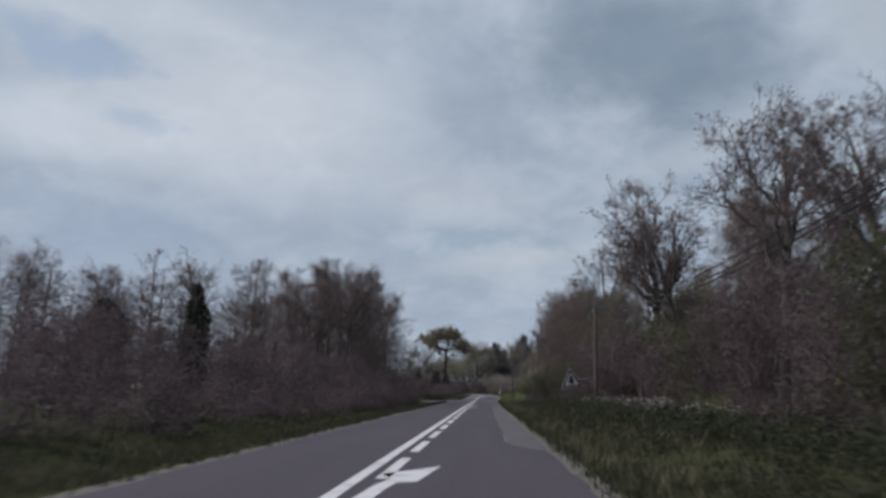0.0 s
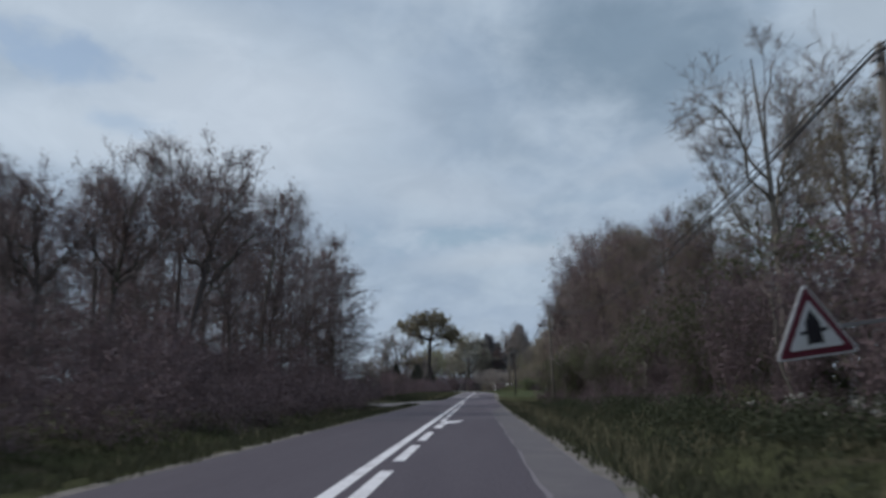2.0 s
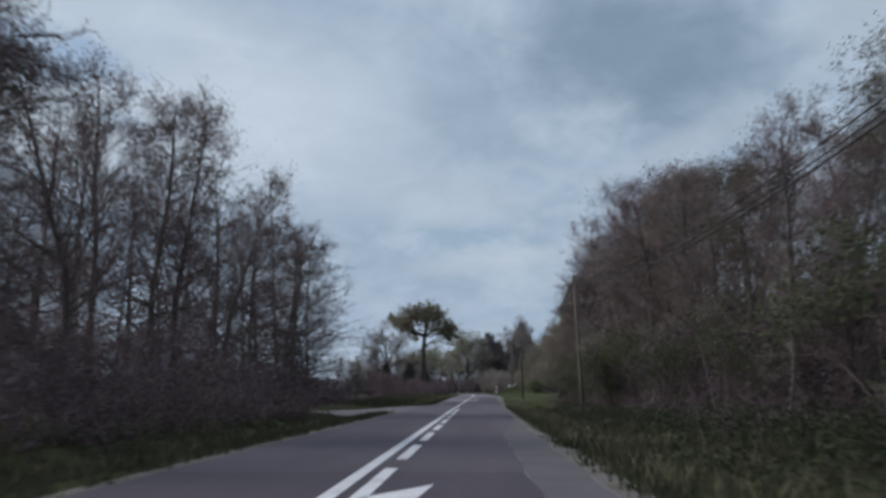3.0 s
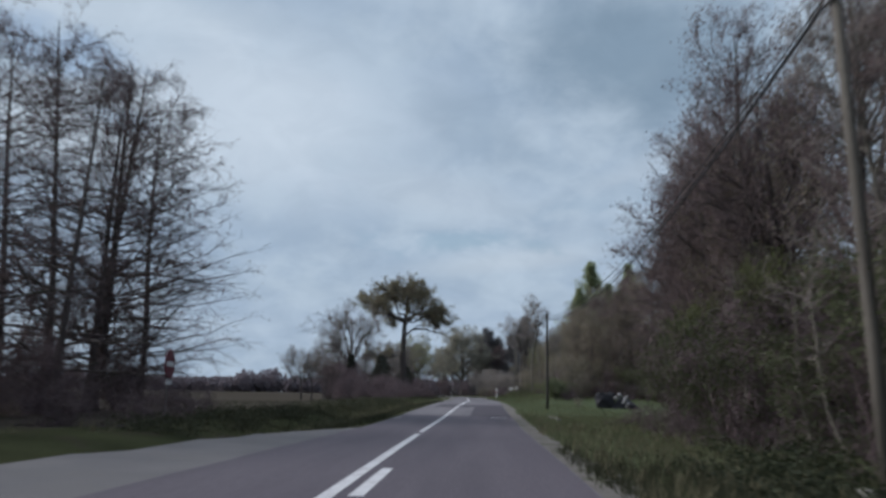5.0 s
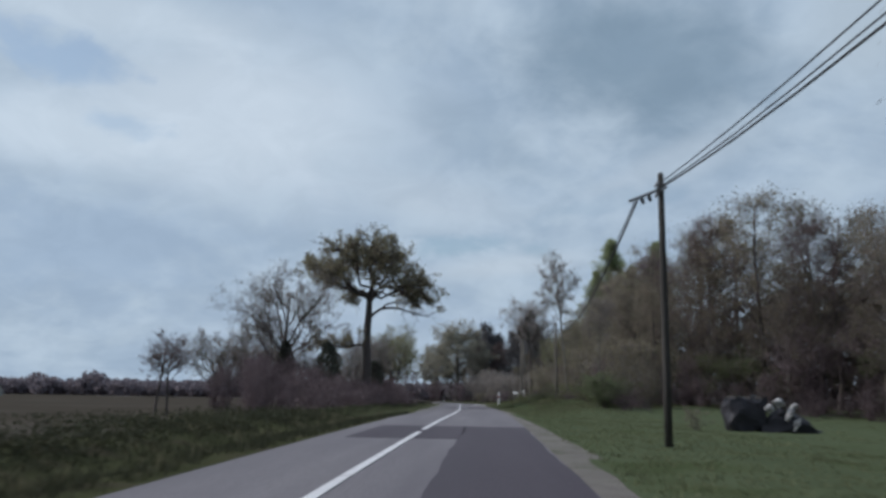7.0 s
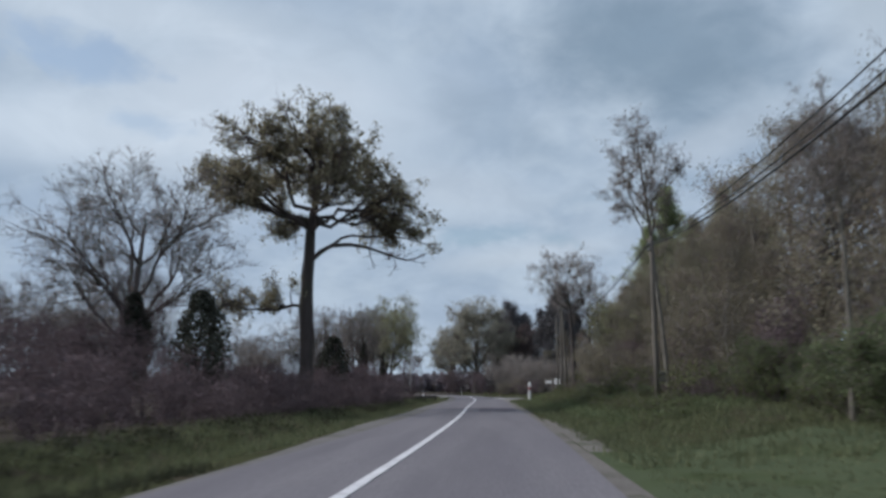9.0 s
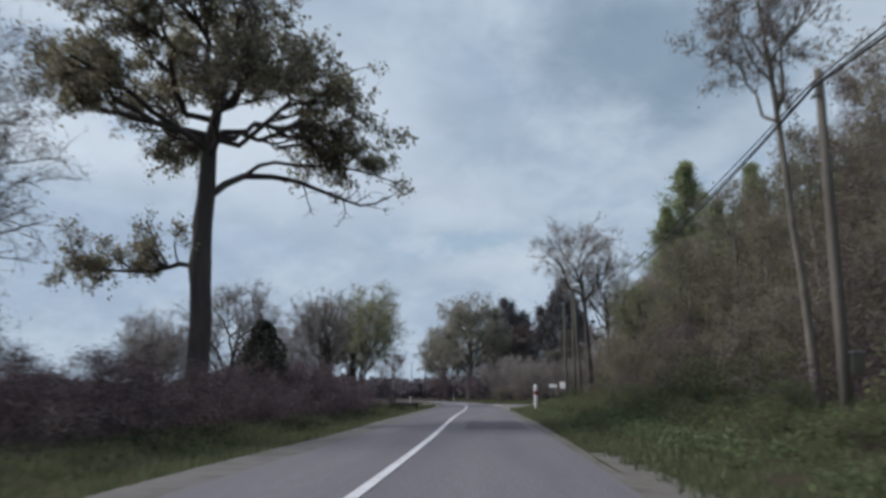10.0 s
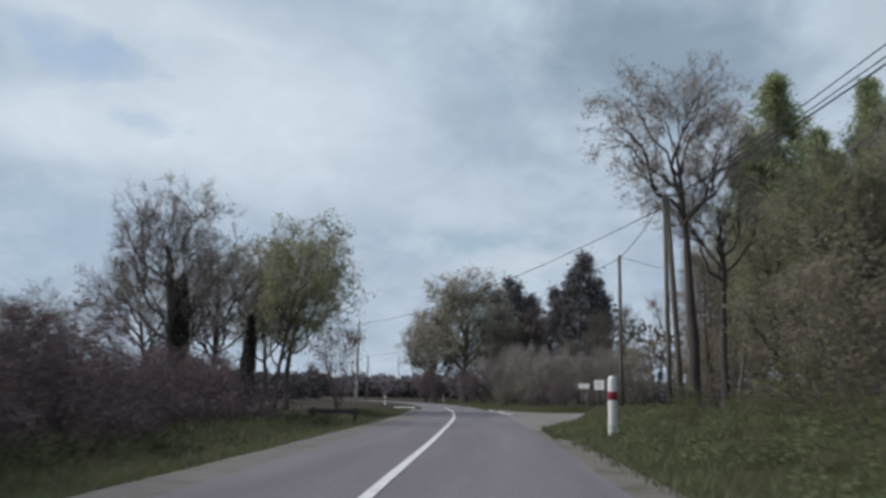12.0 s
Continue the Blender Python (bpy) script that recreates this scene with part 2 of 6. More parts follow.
# Needles lifted to violet-grey: the haze over far trees is in the colour.
M_CONIFER = leafy(material("haze_greyed_needles", (0.135, 0.128, 0.140), (0.180, 0.172, 0.172), 0.6, 12, 0.8, 0, island=0.4, obj=0.2), 0.1)
M_WOODPOLE = material("weathered_pole_wood", (0.13, 0.115, 0.10), (0.20, 0.18, 0.155), 3, 40, 0.9, 0.6, 0.01, obj=0.15, stain=(0.09, 0.08, 0.07), stain_scale=1.0, stretch=(1, 1, 0.12))
M_DARKPOLE = material("dark_pole_wood", (0.055, 0.050, 0.048), (0.085, 0.078, 0.072), 3, 40, 0.9, 0.6, 0.01, stretch=(1, 1, 0.12))
M_CABLE = material("black_cable", (0.02, 0.02, 0.022), (0.03, 0.03, 0.032), 5, 60, 0.6, 0)
M_STEEL = material("galvanised_steel", (0.34, 0.34, 0.35), (0.44, 0.44, 0.45), 6, 60, 0.5, 0.1, 0.002, metal=0.6)
M_WHITE = material("white_reflective_sheet", (0.66, 0.66, 0.68), (0.74, 0.74, 0.75), 4, 60, 0.5, 0.05, 0.001, stain=(0.55, 0.54, 0.54), stain_scale=2)
M_RED = material("faded_red_sheet", (0.125, 0.022, 0.038), (0.165, 0.030, 0.048), 4, 60, 0.45, 0.05, 0.001)
M_BAND = material("red_reflective_band", (0.22, 0.022, 0.045), (0.28, 0.030, 0.055), 4, 60, 0.45, 0.05, 0.001)
M_BLACK = material("black_sheet", (0.018, 0.016, 0.022), (0.028, 0.025, 0.03), 4, 60, 0.5, 0.05, 0.001)
M_PLASTIC = material("white_plastic", (0.72, 0.72, 0.73), (0.80, 0.80, 0.80), 3, 40, 0.45, 0.1, 0.002, stain=(0.55, 0.54, 0.50), stain_scale=3)
M_PALECONCRETE = material("pale_concrete", (0.46, 0.45, 0.43), (0.56, 0.55, 0.52), 2, 50, 0.9, 0.5, 0.008, stain=(0.34, 0.33, 0.31), stain_scale=1.2)
M_CONCRETE = material("old_concrete", (0.26, 0.25, 0.235), (0.36, 0.345, 0.32), 2, 50, 0.92, 0.5, 0.008, stain=(0.17, 0.165, 0.15), stain_scale=1.2)
M_BLOSSOM = leafy(material("white_blossom", (0.34, 0.34, 0.32), (0.46, 0.46, 0.42), 2, 20, 0.85, 0, island=0.4), 0.3)
M_TARP = material("dark_tarpaulin", (0.022, 0.020, 0.026), (0.04, 0.037, 0.045), 2, 30, 0.6, 0.4, 0.02)
# Distance haze is put into this pale violet leaf colour.
M_HORIZON = leafy(material("far_wood_haze_tint", (0.235, 0.205, 0.230), (0.265, 0.234, 0.258), 0.2, 3, 1.0, 0, island=0.06, spec=0.0), 0.5)
M_FARWOOD = material("far_wood", (0.116, 0.106, 0.110), (0.150, 0.138, 0.134), 0.3, 3, 0.95, 0, island=0.2)

# ---- plan of the road ----
def smooth(a, b, v):
    s = min(1.0, max(0.0, (v - a) / (b - a)))
    return s * s * (3 - 2 * s)


def road_z(y):
    return 0.34 * smooth(105, 155, y)


CENTRE = [(-1.35, -80), (-1.35, 60), (-1.34, 103), (-1.16, 119), (-1.07, 127.5), (-0.93, 136), (-0.66, 152), (-0.48, 168), (-0.53, 184), (-0.88, 204), (-1.0, 220), (-1.4, 240),
          (-2.5, 260), (-4.4, 280), (-7.6, 300), (-13, 320), (-21, 338), (-33, 354), (-62, 376), (-130, 402)]


def spline(points, step):
    """A smooth line through plan points, cut at about even steps."""
    p = [np.array(q, float) for q in points]
    p = [2 * p[0] - p[1], *p, 2 * p[-1] - p[-2]]
    done = []
    for i in range(1, len(p) - 2):
        n = max(1, int(np.linalg.norm(p[i + 1] - p[i]) / step))
        for k in range(n):
            s = k / n
            done.append(0.5 * (2 * p[i] + (p[i + 1] - p[i - 1]) * s + (2 * p[i - 1] - 5 * p[i] + 4 * p[i + 1] - p[i + 2]) * s * s
                               + (3 * p[i] - p[i - 1] - 3 * p[i + 1] + p[i + 2]) * s ** 3))
    done.append(p[-2])
    return np.array(done)


LINE = spline(CENTRE, 1.0)
TANG = np.gradient(LINE, axis=0)
TANG /= np.linalg.norm(TANG, axis=1)[:, None]
SIDE = np.stack([TANG[:, 1], -TANG[:, 0]], 1)     # to the right


def centre_x(y):
    return float(np.interp(y, LINE[:, 1], LINE[:, 0]))


def left_width(y):
    return float(np.interp(y, [-80, 88, 112, 150, 190, 206, 400], [2.3, 2.3, 1.85, 2.0, 1.85, 2.0, 2.3]))


def right_width(y):
    return float(np.interp(y, [-80, 70, 86, 103, 400], [2.62, 2.5, 2.6, 2.75, 2.75]))


def in_left_mouth(x, y):
    """The apron of the side road on the west."""
    if x > -3.0:
        return 0.0
    near = np.interp(-x, [3, 3.9, 5, 7, 12, 60], [86, 91, 91.6, 90, 85.5, 60])
    far = np.interp(-x, [3, 3.2, 4.9, 5.5, 6.0, 6.6, 8.5, 12, 60], [112, 111, 107, 104, 99.5, 96, 93.4, 89.6, 66])
    return smooth(-0.4, 0.8, min(y - near, far - y))


def in_right_mouth(x, y):
    if x < 1.0:
        return 0.0
    near = np.interp(x, [1, 1.9, 2.7, 3.4, 4.2, 5.7, 8.2, 10.6, 16, 60], [222, 225, 230, 233.2, 236.6, 242, 249, 254.5, 268, 330])
    far = np.interp(x, [1, 2.4, 4.4, 10, 16, 60], [266, 259, 257, 261.5, 275, 338])
    return smooth(-0.4, 0.8, min(y - near, far - y))


def ground_z(x, y):
    base = road_z(y)
    if y > 240:
        i = int(np.argmin((LINE[:, 0] - x) ** 2 + (LINE[:, 1] - y) ** 2))
        d = float((x - LINE[i, 0]) * SIDE[i, 0] + (y - LINE[i, 1]) * SIDE[i, 1])
    else:
        d = x - centre_x(y)
    r, l = d - right_width(y), -d - left_width(y)
    lump = 0.07 * noise.noise((x * 0.35, y * 0.35, 3.0)) + 0.03 * noise.noise((x * 1.3, y * 1.3, 7.0))
    if r > 0:
        lawn = smooth(110, 126, y) * (1 - smooth(156, 172, y))
        bank = 0.25 * smooth(2.0, 6.0, r) * (1 - lawn) - 0.12 * smooth(3.0, 8.0, r) * lawn + 0.45 * smooth(1.2, 5.0, r) * smooth(152, 175, y) * (1 - smooth(250, 275, y))
        ditch = -0.16 * smooth(0.4, 1.6, r) * (1 - smooth(2.0, 3.2, r)) * (1 - smooth(90, 125, y))
        dip = -0.42 * smooth(1.6, 4.2, r) * smooth(62, 86, y) * (1 - smooth(106, 128, y))
        z = base - 0.03 + bank + ditch + dip + lump * smooth(0.2, 1.5, r)
        m = in_right_mouth(x, y)
    elif l > 0:
        bank = 0.12 * smooth(2.5, 5.0, l) * (1 - smooth(8, 20, l))
        ditch = -0.20 * smooth(0.5, 1.8, l) * (1 - smooth(2.2, 3.6, l))
        z = base - 0.03 + bank + ditch + lump * smooth(0.2, 1.5, l) - 0.34 * smooth(105, 155, y) * smooth(3, 14, l) * 0.9
        m = in_left_mouth(x, y)
    else:
        return base - 0.05
    return z * (1 - m) + (base - 0.05) * m


# ---- mesh helpers ----
def mesh_of(name, verts, faces, mat, smooth_shade=False):
    me = bpy.data.meshes.new(name)
    me.from_pydata(verts, [], faces)
    me.materials.append(mat)
    if smooth_shade:
        me.polygons.foreach_set("use_smooth", np.ones(len(me.polygons), bool))
    me.update()
    return me


def part(name, bm, mat, parent=None, label=""):
    """Link a bmesh (or a mesh) as one object under a thing or under a part."""
    if isinstance(bm, bmesh.types.BMesh):
        me = bpy.data.meshes.new(name)
        bm.to_mesh(me)
        bm.free()
        me.materials.append(mat)
    else:
        me = bm
    ob = new(name, me)
    ob.parent = parent
    return tagged(ob, label) if label else ob


def bm_box(w, d, h, centre=(0, 0, 0), bevel=0.0, m=None):
    bm = bmesh.new()
    bmesh.ops.create_cube(bm, size=1)
    bmesh.ops.scale(bm, vec=(w, d, h), verts=bm.verts)
    if bevel:
        bmesh.ops.bevel(bm, geom=list(bm.edges), offset=bevel, segments=2, affect="EDGES", profile=0.6)
    bmesh.ops.translate(bm, vec=centre, verts=bm.verts)
    if m is not None:
        bmesh.ops.transform(bm, matrix=m, verts=bm.verts)
    return bm


def bm_turned(profile, sides=20, m=None):
    """A turned body from (radius, z) pairs, closed at both ends."""
    bm = bmesh.new()
    rings = []
    for r, z in profile:
        rings.append([bm.verts.new((r * math.cos(2 * math.pi * k / sides), r * math.sin(2 * math.pi * k / sides), z)) for k in range(sides)])
    for a, b in zip(rings, rings[1:]):
        for k in range(sides):
            bm.faces.new((a[k], a[(k + 1) % sides], b[(k + 1) % sides], b[k])).smooth = True
    bm.faces.new(list(reversed(rings[0])))
    bm.faces.new(rings[-1])
    if m is not None:
        bmesh.ops.transform(bm, matrix=m, verts=bm.verts)
    return bm


def bm_plate(outline, thickness, m=None, bevel=0.0):
    """A flat plate with the outline in x and z, its front towards -y."""
    bm = bmesh.new()
    f = bm.faces.new([bm.verts.new((x, 0, z)) for x, z in outline])
    bm.normal_update()
    made = bmesh.ops.extrude_face_region(bm, geom=[f])
    bmesh.ops.translate(bm, vec=(0, thickness, 0), verts=[v for v in made["geom"] if isinstance(v, bmesh.types.BMVert)])
    bmesh.ops.recalc_face_normals(bm, faces=bm.faces)
    if bevel:
        bmesh.ops.bevel(bm, geom=list(bm.edges), offset=bevel, segments=1, affect="EDGES")
    if m is not None:
        bmesh.ops.transform(bm, matrix=m, verts=bm.verts)
    return bm


def slab(outline, top, thick, name, mat, drape=None):
    """A thin flat piece on the ground with the plan outline given."""
    n = len(outline)
    zt = [(drape(x, y) if drape else top) for x, y in outline]
    verts = [(x, y, z) for (x, y), z in zip(outline, zt)] + [(x, y, z - thick) for (x, y), z in zip(outline, zt)]
    faces = [tuple(range(n)), tuple(range(2 * n - 1, n - 1, -1))] + [(i, i + n, (i + 1) % n + n, (i + 1) % n) for i in range(n)]
    me = mesh_of(name, verts, faces, mat)
    bm = bmesh.new()
    bm.from_mesh(me)
    bmesh.ops.recalc_face_normals(bm, faces=bm.faces)
    bm.to_mesh(me)
    bm.free()
    return me


def ribbon(name, y0, y1, off_l, off_r, lift, mat, thick=0.05, ragged=0.0, seed=0):
    """A strip along the road between two offsets from its centre line (numbers, or functions of y)."""
    rng = np.random.default_rng(seed)
    ys = [y0, *[v for v in np.arange(math.ceil(y0), y1, 1.0) if v > y0 + 0.05 and v < y1 - 0.05], y1]
    verts, faces = [], []
    for y in ys:
        x, sx, sy = (float(np.interp(y, LINE[:, 1], c)) for c in (LINE[:, 0], SIDE[:, 0], SIDE[:, 1]))
        a = (off_l(y) if callable(off_l) else off_l) + ragged * rng.normal()
        b = (off_r(y) if callable(off_r) else off_r) + ragged * rng.normal()
        z = road_z(y) + lift
        for o, dz in ((a, -thick), (a, 0), (b, 0), (b, -thick)):
            verts.append((x + sx * o, y + sy * o, z + dz))
    for k in range(len(ys) - 1):
        for j in range(3):
            q = k * 4 + j
            faces.append((q, q + 1, q + 5, q + 4))
    n = (len(ys) - 1) * 4
    faces += [(3, 2, 1, 0), (n, n + 1, n + 2, n + 3)]
    return mesh_of(name, verts, faces, mat)


# ---- ground ----
def grid_values(lo, hi, step, far, growth=1.25):
    vals, d = list(np.arange(lo, hi + 1e-6, step)), step
    while vals[-1] < far:
        d *= growth
        vals.append(vals[-1] + d)
    d = step
    while vals[0] > -far:
        d *= growth
        vals.insert(0, vals[0] - d)
    return vals


gx = grid_values(-15, 15, 0.5, 1600)
gy = grid_values(-20, 345, 1.0, 1800)
gverts, gfaces = [], []
for y in gy:
    for x in gx:
        gverts.append((x, y, ground_z(x, y)))
W = len(gx)
for j in range(len(gy) - 1):
    for i in range(W - 1):
        gfaces.append((j * W + i, j * W + i + 1, (j + 1) * W + i + 1, (j + 1) * W + i))
ground_mesh = mesh_of("ground", gverts, gfaces, M_GROUND, True)
ground_mesh.materials.append(M_FIELD)
ground_mesh.materials.append(M_GRAVEL)
ground_mesh.materials.append(M_LAWN)
slots = []
for a, b, c, d in gfaces:
    x, y = (gverts[a][0] + gverts[c][0]) / 2, (gverts[a][1] + gverts[c][1]) / 2
    r = x - centre_x(min(y, 255)) - right_width(y)
    l = centre_x(min(y, 255)) - left_width(y) - x
    lump = 2.5 * noise.noise((x * 0.2, y * 0.2, 1.0))
    slots.append(1 if x < -6.5 and y > 104 + 0.3 * abs(x) * 0.2 + lump and l > 4.2 + 0.5 * lump else 2 if (0 < r < 0.5 or 0 < l < 0.4 and not 104 < y < 168) and y < 240 else 3 if 0.5 < r < 26 and 127 + lump < y < 166 + lump else 0)
ground_mesh.polygons.foreach_set("material_index", np.array(slots, np.int32))
tagged(new("ground", ground_mesh), "grassy verges, woodland floor and a bare spring field", "ground", kind="structure")

road = tagged(new("road", ribbon("road", -80, 400, lambda y: -left_width(y), lambda y: right_width(y), 0.0, M_ASPHALT_GREY)),
              "two-lane country road of worn grey asphalt", "road", kind="structure")
for y0, y1, mat in ((-80, 62, M_ASPHALT), (62, 86, M_ASPHALT_HALF), (86, 122, M_ASPHALT_WORN)):
    part("resurfaced_asphalt", ribbon("resurfaced_asphalt", y0, y1, lambda y: -left_width(y) + 0.02, lambda y: right_width(y) - 0.66 * smooth(16.5, 19, y) * (1 - smooth(68, 84, y)) - 0.02, 0.006, mat, 0.01, 0.02, 5), None, road, "darker newer asphalt layer")
part("resurfaced_lane", ribbon("resurfaced_lane", 121, 143, 1.02, lambda y: right_width(y) - 0.03, 0.006, M_ASPHALT, 0.01, 0.02, 6), None, road, "darker newer asphalt layer")
part("asphalt_patch", ribbon("asphalt_patch", 136.5, 143, lambda y: -left_width(y) + 0.6, 1.1, 0.006, M_ASPHALT, 0.01, 0.03, 7), None, road, "darker patch on the asphalt")
# darker rectangle over the east lane, from y 190.5 to 198.5
part("asphalt_patch", ribbon("asphalt_patch", 190.5, 198.5, 0.75, lambda y: right_width(y) - 0.2, 0.006, M_ASPHALT_WORN, 0.01, 0.04, 17), None, road, "darker patch on the asphalt")
part("worn_shoulder", ribbon("worn_shoulder", 16.5, 80, lambda y: right_width(y) - 0.66, lambda y: right_width(y) - 0.01, 0.004, M_SHOULDER, 0.01, 0.03, 8), None, road, "pale worn strip along the edge")

gravel = tagged(new("gravel_shoulder", ribbon("gravel_shoulder", 70, 226, lambda y: right_width(y) - 0.01, lambda y: right_width(y) + 0.18 + 0.26 * smooth(84, 100, y) * (1 - smooth(140, 165, y)) + 0.06 * noise.noise((0.3, y * 0.2, 0)), -0.014, M_GRAVEL, 0.05, 0.02, 9)),
                "pale gravelly strip along the road edge", "road edge", kind="structure")
part("west_strip", ribbon("west_strip", 150, 262, lambda y: -left_width(y) - 0.15 - 0.65 * smooth(158, 178, y) + 0.06 * noise.noise((0.9, y * 0.12, 0)), lambda y: -left_width(y) + 0.01, -0.012, M_STRIP, 0.05, 0.015, 10), None, gravel)

# markings: one solid line, warning dashes beside it, return arrows
markings = tagged(new("road_marking"), "white painted centre line with dashes and return arrows on the asphalt", "road marking", kind="structure")
part("solid_line", ribbon("solid_line", -80, 106.7, -0.075, 0.075, 0.011, M_PAINT, 0.008), None, markings)
part("solid_line", ribbon("solid_line", 107.7, 139.3, -0.065, 0.065, 0.011, M_PAINT, 0.008), None, markings)
part("solid_line", ribbon("solid_line", 140.6, 272, -0.068, 0.068, 0.010, M_PAINT, 0.008), None, markings)


def road_piece(name, outline, lift=0.011):
    """A painted piece with an outline of (offset from the centre line, y)."""
    return part(name, slab([(centre_x(y) + o, y) for o, y in outline], 0, 0.008, name, M_PAINT, drape=lambda x, y: road_z(y) + lift), None, markings)


def dash(y):
    road_piece("dash", [(0.20, y), (0.35, y), (0.35, y + 3.0), (0.20, y + 3.0)])


for k in range(-3, 22):
    top = 27.78 + 4.33 * k
    if -5 < top < 98 and not (8.5 < top < 14.5 or 53.5 + 1.2 < top < 61.5):
        dash(top - 3.0)


def return_arrow(y):
    """Arrow that sends overtakers back to their lane: a curved stem, and a long slanting head."""
    stem = [(0.22, y), (0.42, y), (0.40, y + 1.3), (0.44, y + 2.4), (0.49, y + 3.0), (0.70, y + 3.15), (0.86, y + 5.1), (0.20, y + 3.9), (0.38, y + 3.45), (0.28, y + 2.7), (0.22, y + 1.5)]
    road_piece("return_arrow", stem)


return_arrow(8.4)
return_arrow(55.6)
road_piece("cross_mark", [(1.84, 119.95), (2.50, 119.95), (2.50, 120.1), (1.84, 120.1)], 0.013)
road_piece("cross_mark", [(-1.84, 118.35), (-1.58, 118.35), (-1.58, 118.5), (-1.84, 118.5)], 0.013)
road_piece("edge_dash", [(3.15, 246), (3.40, 246), (3.15, 262), (2.9, 262)], 0.02)
road_piece("edge_dash", [(-4.4, 266), (-2.6, 266), (-2.6, 269), (-4.4, 269)], 0.02)


def apron(name, inside, xs, ys, mat, label):
    verts, faces, index = [], [], {}
    for j, y in enumerate(ys):
        for i, x in enumerate(xs):
            index[i, j] = len(verts)
            m = inside(x, y)
            verts.append((x, y, road_z(y) - 0.004 - 0.16 * (1 - m)))
    for j in range(len(ys) - 1):
        for i in range(len(xs) - 1):
            if max(inside(xs[i + a], ys[j + b]) for a in (0, 1) for b in (0, 1)) > 0.0:
                faces.append((index[i, j], index[i + 1, j], index[i + 1, j + 1], index[i, j + 1]))
    return tagged(new(name, mesh_of(name, verts, faces, mat, True)), label, "road", kind="structure")


apron("side_road", in_left_mouth, list(np.arange(-46, -2.9, 0.5)), list(np.arange(64, 114, 0.5)), M_SIDEROAD, "pale worn side road joining the country road")
apron("side_road", in_right_mouth, list(np.arange(1.0, 46, 0.5)), list(np.arange(220, 326, 0.5)), M_DUSTYROAD, "pale worn side road joining the bend")

# ---- trees ----
def unit(v):
    return v / np.maximum(np.linalg.norm(v, axis=-1, keepdims=True), 1e-9)


def grow_lines(rng, start, direction, length, points, up_pull, wander):
    """Polylines (n, points, 3) from starts, that bend upwards (or down) and wander."""
    n = len(start)
    pts = np.zeros((n, points, 3))
    pts[:, 0] = start
    d = unit(direction)
    step = (length / (points - 1))[:, None]
    for k in range(1, points):
        d = unit(d + np.array([0, 0, 1.0]) * up_pull + rng.normal(0, wander, (n, 3)))
        pts[:, k] = pts[:, k - 1] + d * step
    return pts


def children(rng, parents, radii, count, lo, hi, angle, spread=12):
    """Start points, directions, parent radius and place along the parents, for branches off them."""
    n, p, _ = parents.shape
    s = rng.uniform(lo, hi, (n, count)) if count > 1 else np.full((n, 1), hi)
    f = s * (p - 1)
    i = np.minimum(f.astype(int), p - 2)
    w = (f - i)[..., None]
    rows = np.arange(n)[:, None]
    a, b = parents[rows, i], parents[rows, i + 1]
    start = a * (1 - w) + b * w
    tang = unit(b - a)
    rnd = rng.normal(0, 1, tang.shape)
    perp = unit(rnd - (rnd * tang).sum(-1, keepdims=True) * tang)
    ang = np.radians(rng.normal(angle, spread, s.shape))[..., None]
    direction = tang * np.cos(ang) + perp * np.sin(ang)
    r = radii[rows, i] * (1 - w[..., 0]) + radii[rows, i + 1] * w[..., 0]
    return start.reshape(-1, 3), direction.reshape(-1, 3), r.reshape(-1), s.reshape(-1)


def tubes(pts, rad, sides):
    """Tapered tubes along polylines: verts, faces."""
    n, p, _ = pts.shape
    t = unit(np.gradient(pts, axis=1))
    ref = np.where(np.abs(t[..., 2:3]) > 0.9, np.array([1.0, 0, 0]), np.array([0, 0, 1.0]))
    u = unit(np.cross(t, ref))
    v = np.cross(t, u)
    ang = np.arange(sides) * 2 * np.pi / sides
    ring = u[:, :, None] * np.cos(ang)[:, None] + v[:, :, None] * np.sin(ang)[:, None]
    verts = (pts[:, :, None] + ring * rad[:, :, None, None]).reshape(-1, 3)
    base = (np.arange(n)[:, None, None] * p + np.arange(p - 1)[None, :, None]) * sides
    k = np.arange(sides)[None, None]
    k2 = (k + 1) % sides
    faces = np.stack([base + k, base + k2, base + sides + k2, base + sides + k], -1).reshape(-1, 4)
    return verts, faces


def spikes(pts, rad):
    """Thin three-sided twigs that end in a point: verts, faces (triangles)."""
    n, p, _ = pts.shape
    t = unit(np.gradient(pts, axis=1))[:, :-1]
    ref = np.where(np.abs(t[..., 2:3]) > 0.9, np.array([1.0, 0, 0]), np.array([0, 0, 1.0]))
    u = unit(np.cross(t, ref))
    v = np.cross(t, u)
    ang = np.arange(3) * 2 * np.pi / 3
    ring = u[:, :, None] * np.cos(ang)[:, None] + v[:, :, None] * np.sin(ang)[:, None]
    body = (pts[:, :-1, None] + ring * rad[:, :-1, None, None]).reshape(n, -1, 3)
    verts = np.concatenate([body, pts[:, -1:]], 1).reshape(-1, 3)
    per = (p - 1) * 3 + 1
    base = np.arange(n)[:, None] * per
    faces = []
    for j in range(p - 2):
        for k in range(3):
            a, b = base + j * 3 + k, base + j * 3 + (k + 1) % 3
            faces += [np.concatenate([a, b, b + 3], 1), np.concatenate([a, b + 3, a + 3], 1)]
    for k in range(3):
        faces.append(np.concatenate([base + (p - 2) * 3 + k, base + (p - 2) * 3 + (k + 1) % 3, base + per - 1], 1))
    return verts, np.concatenate(faces)


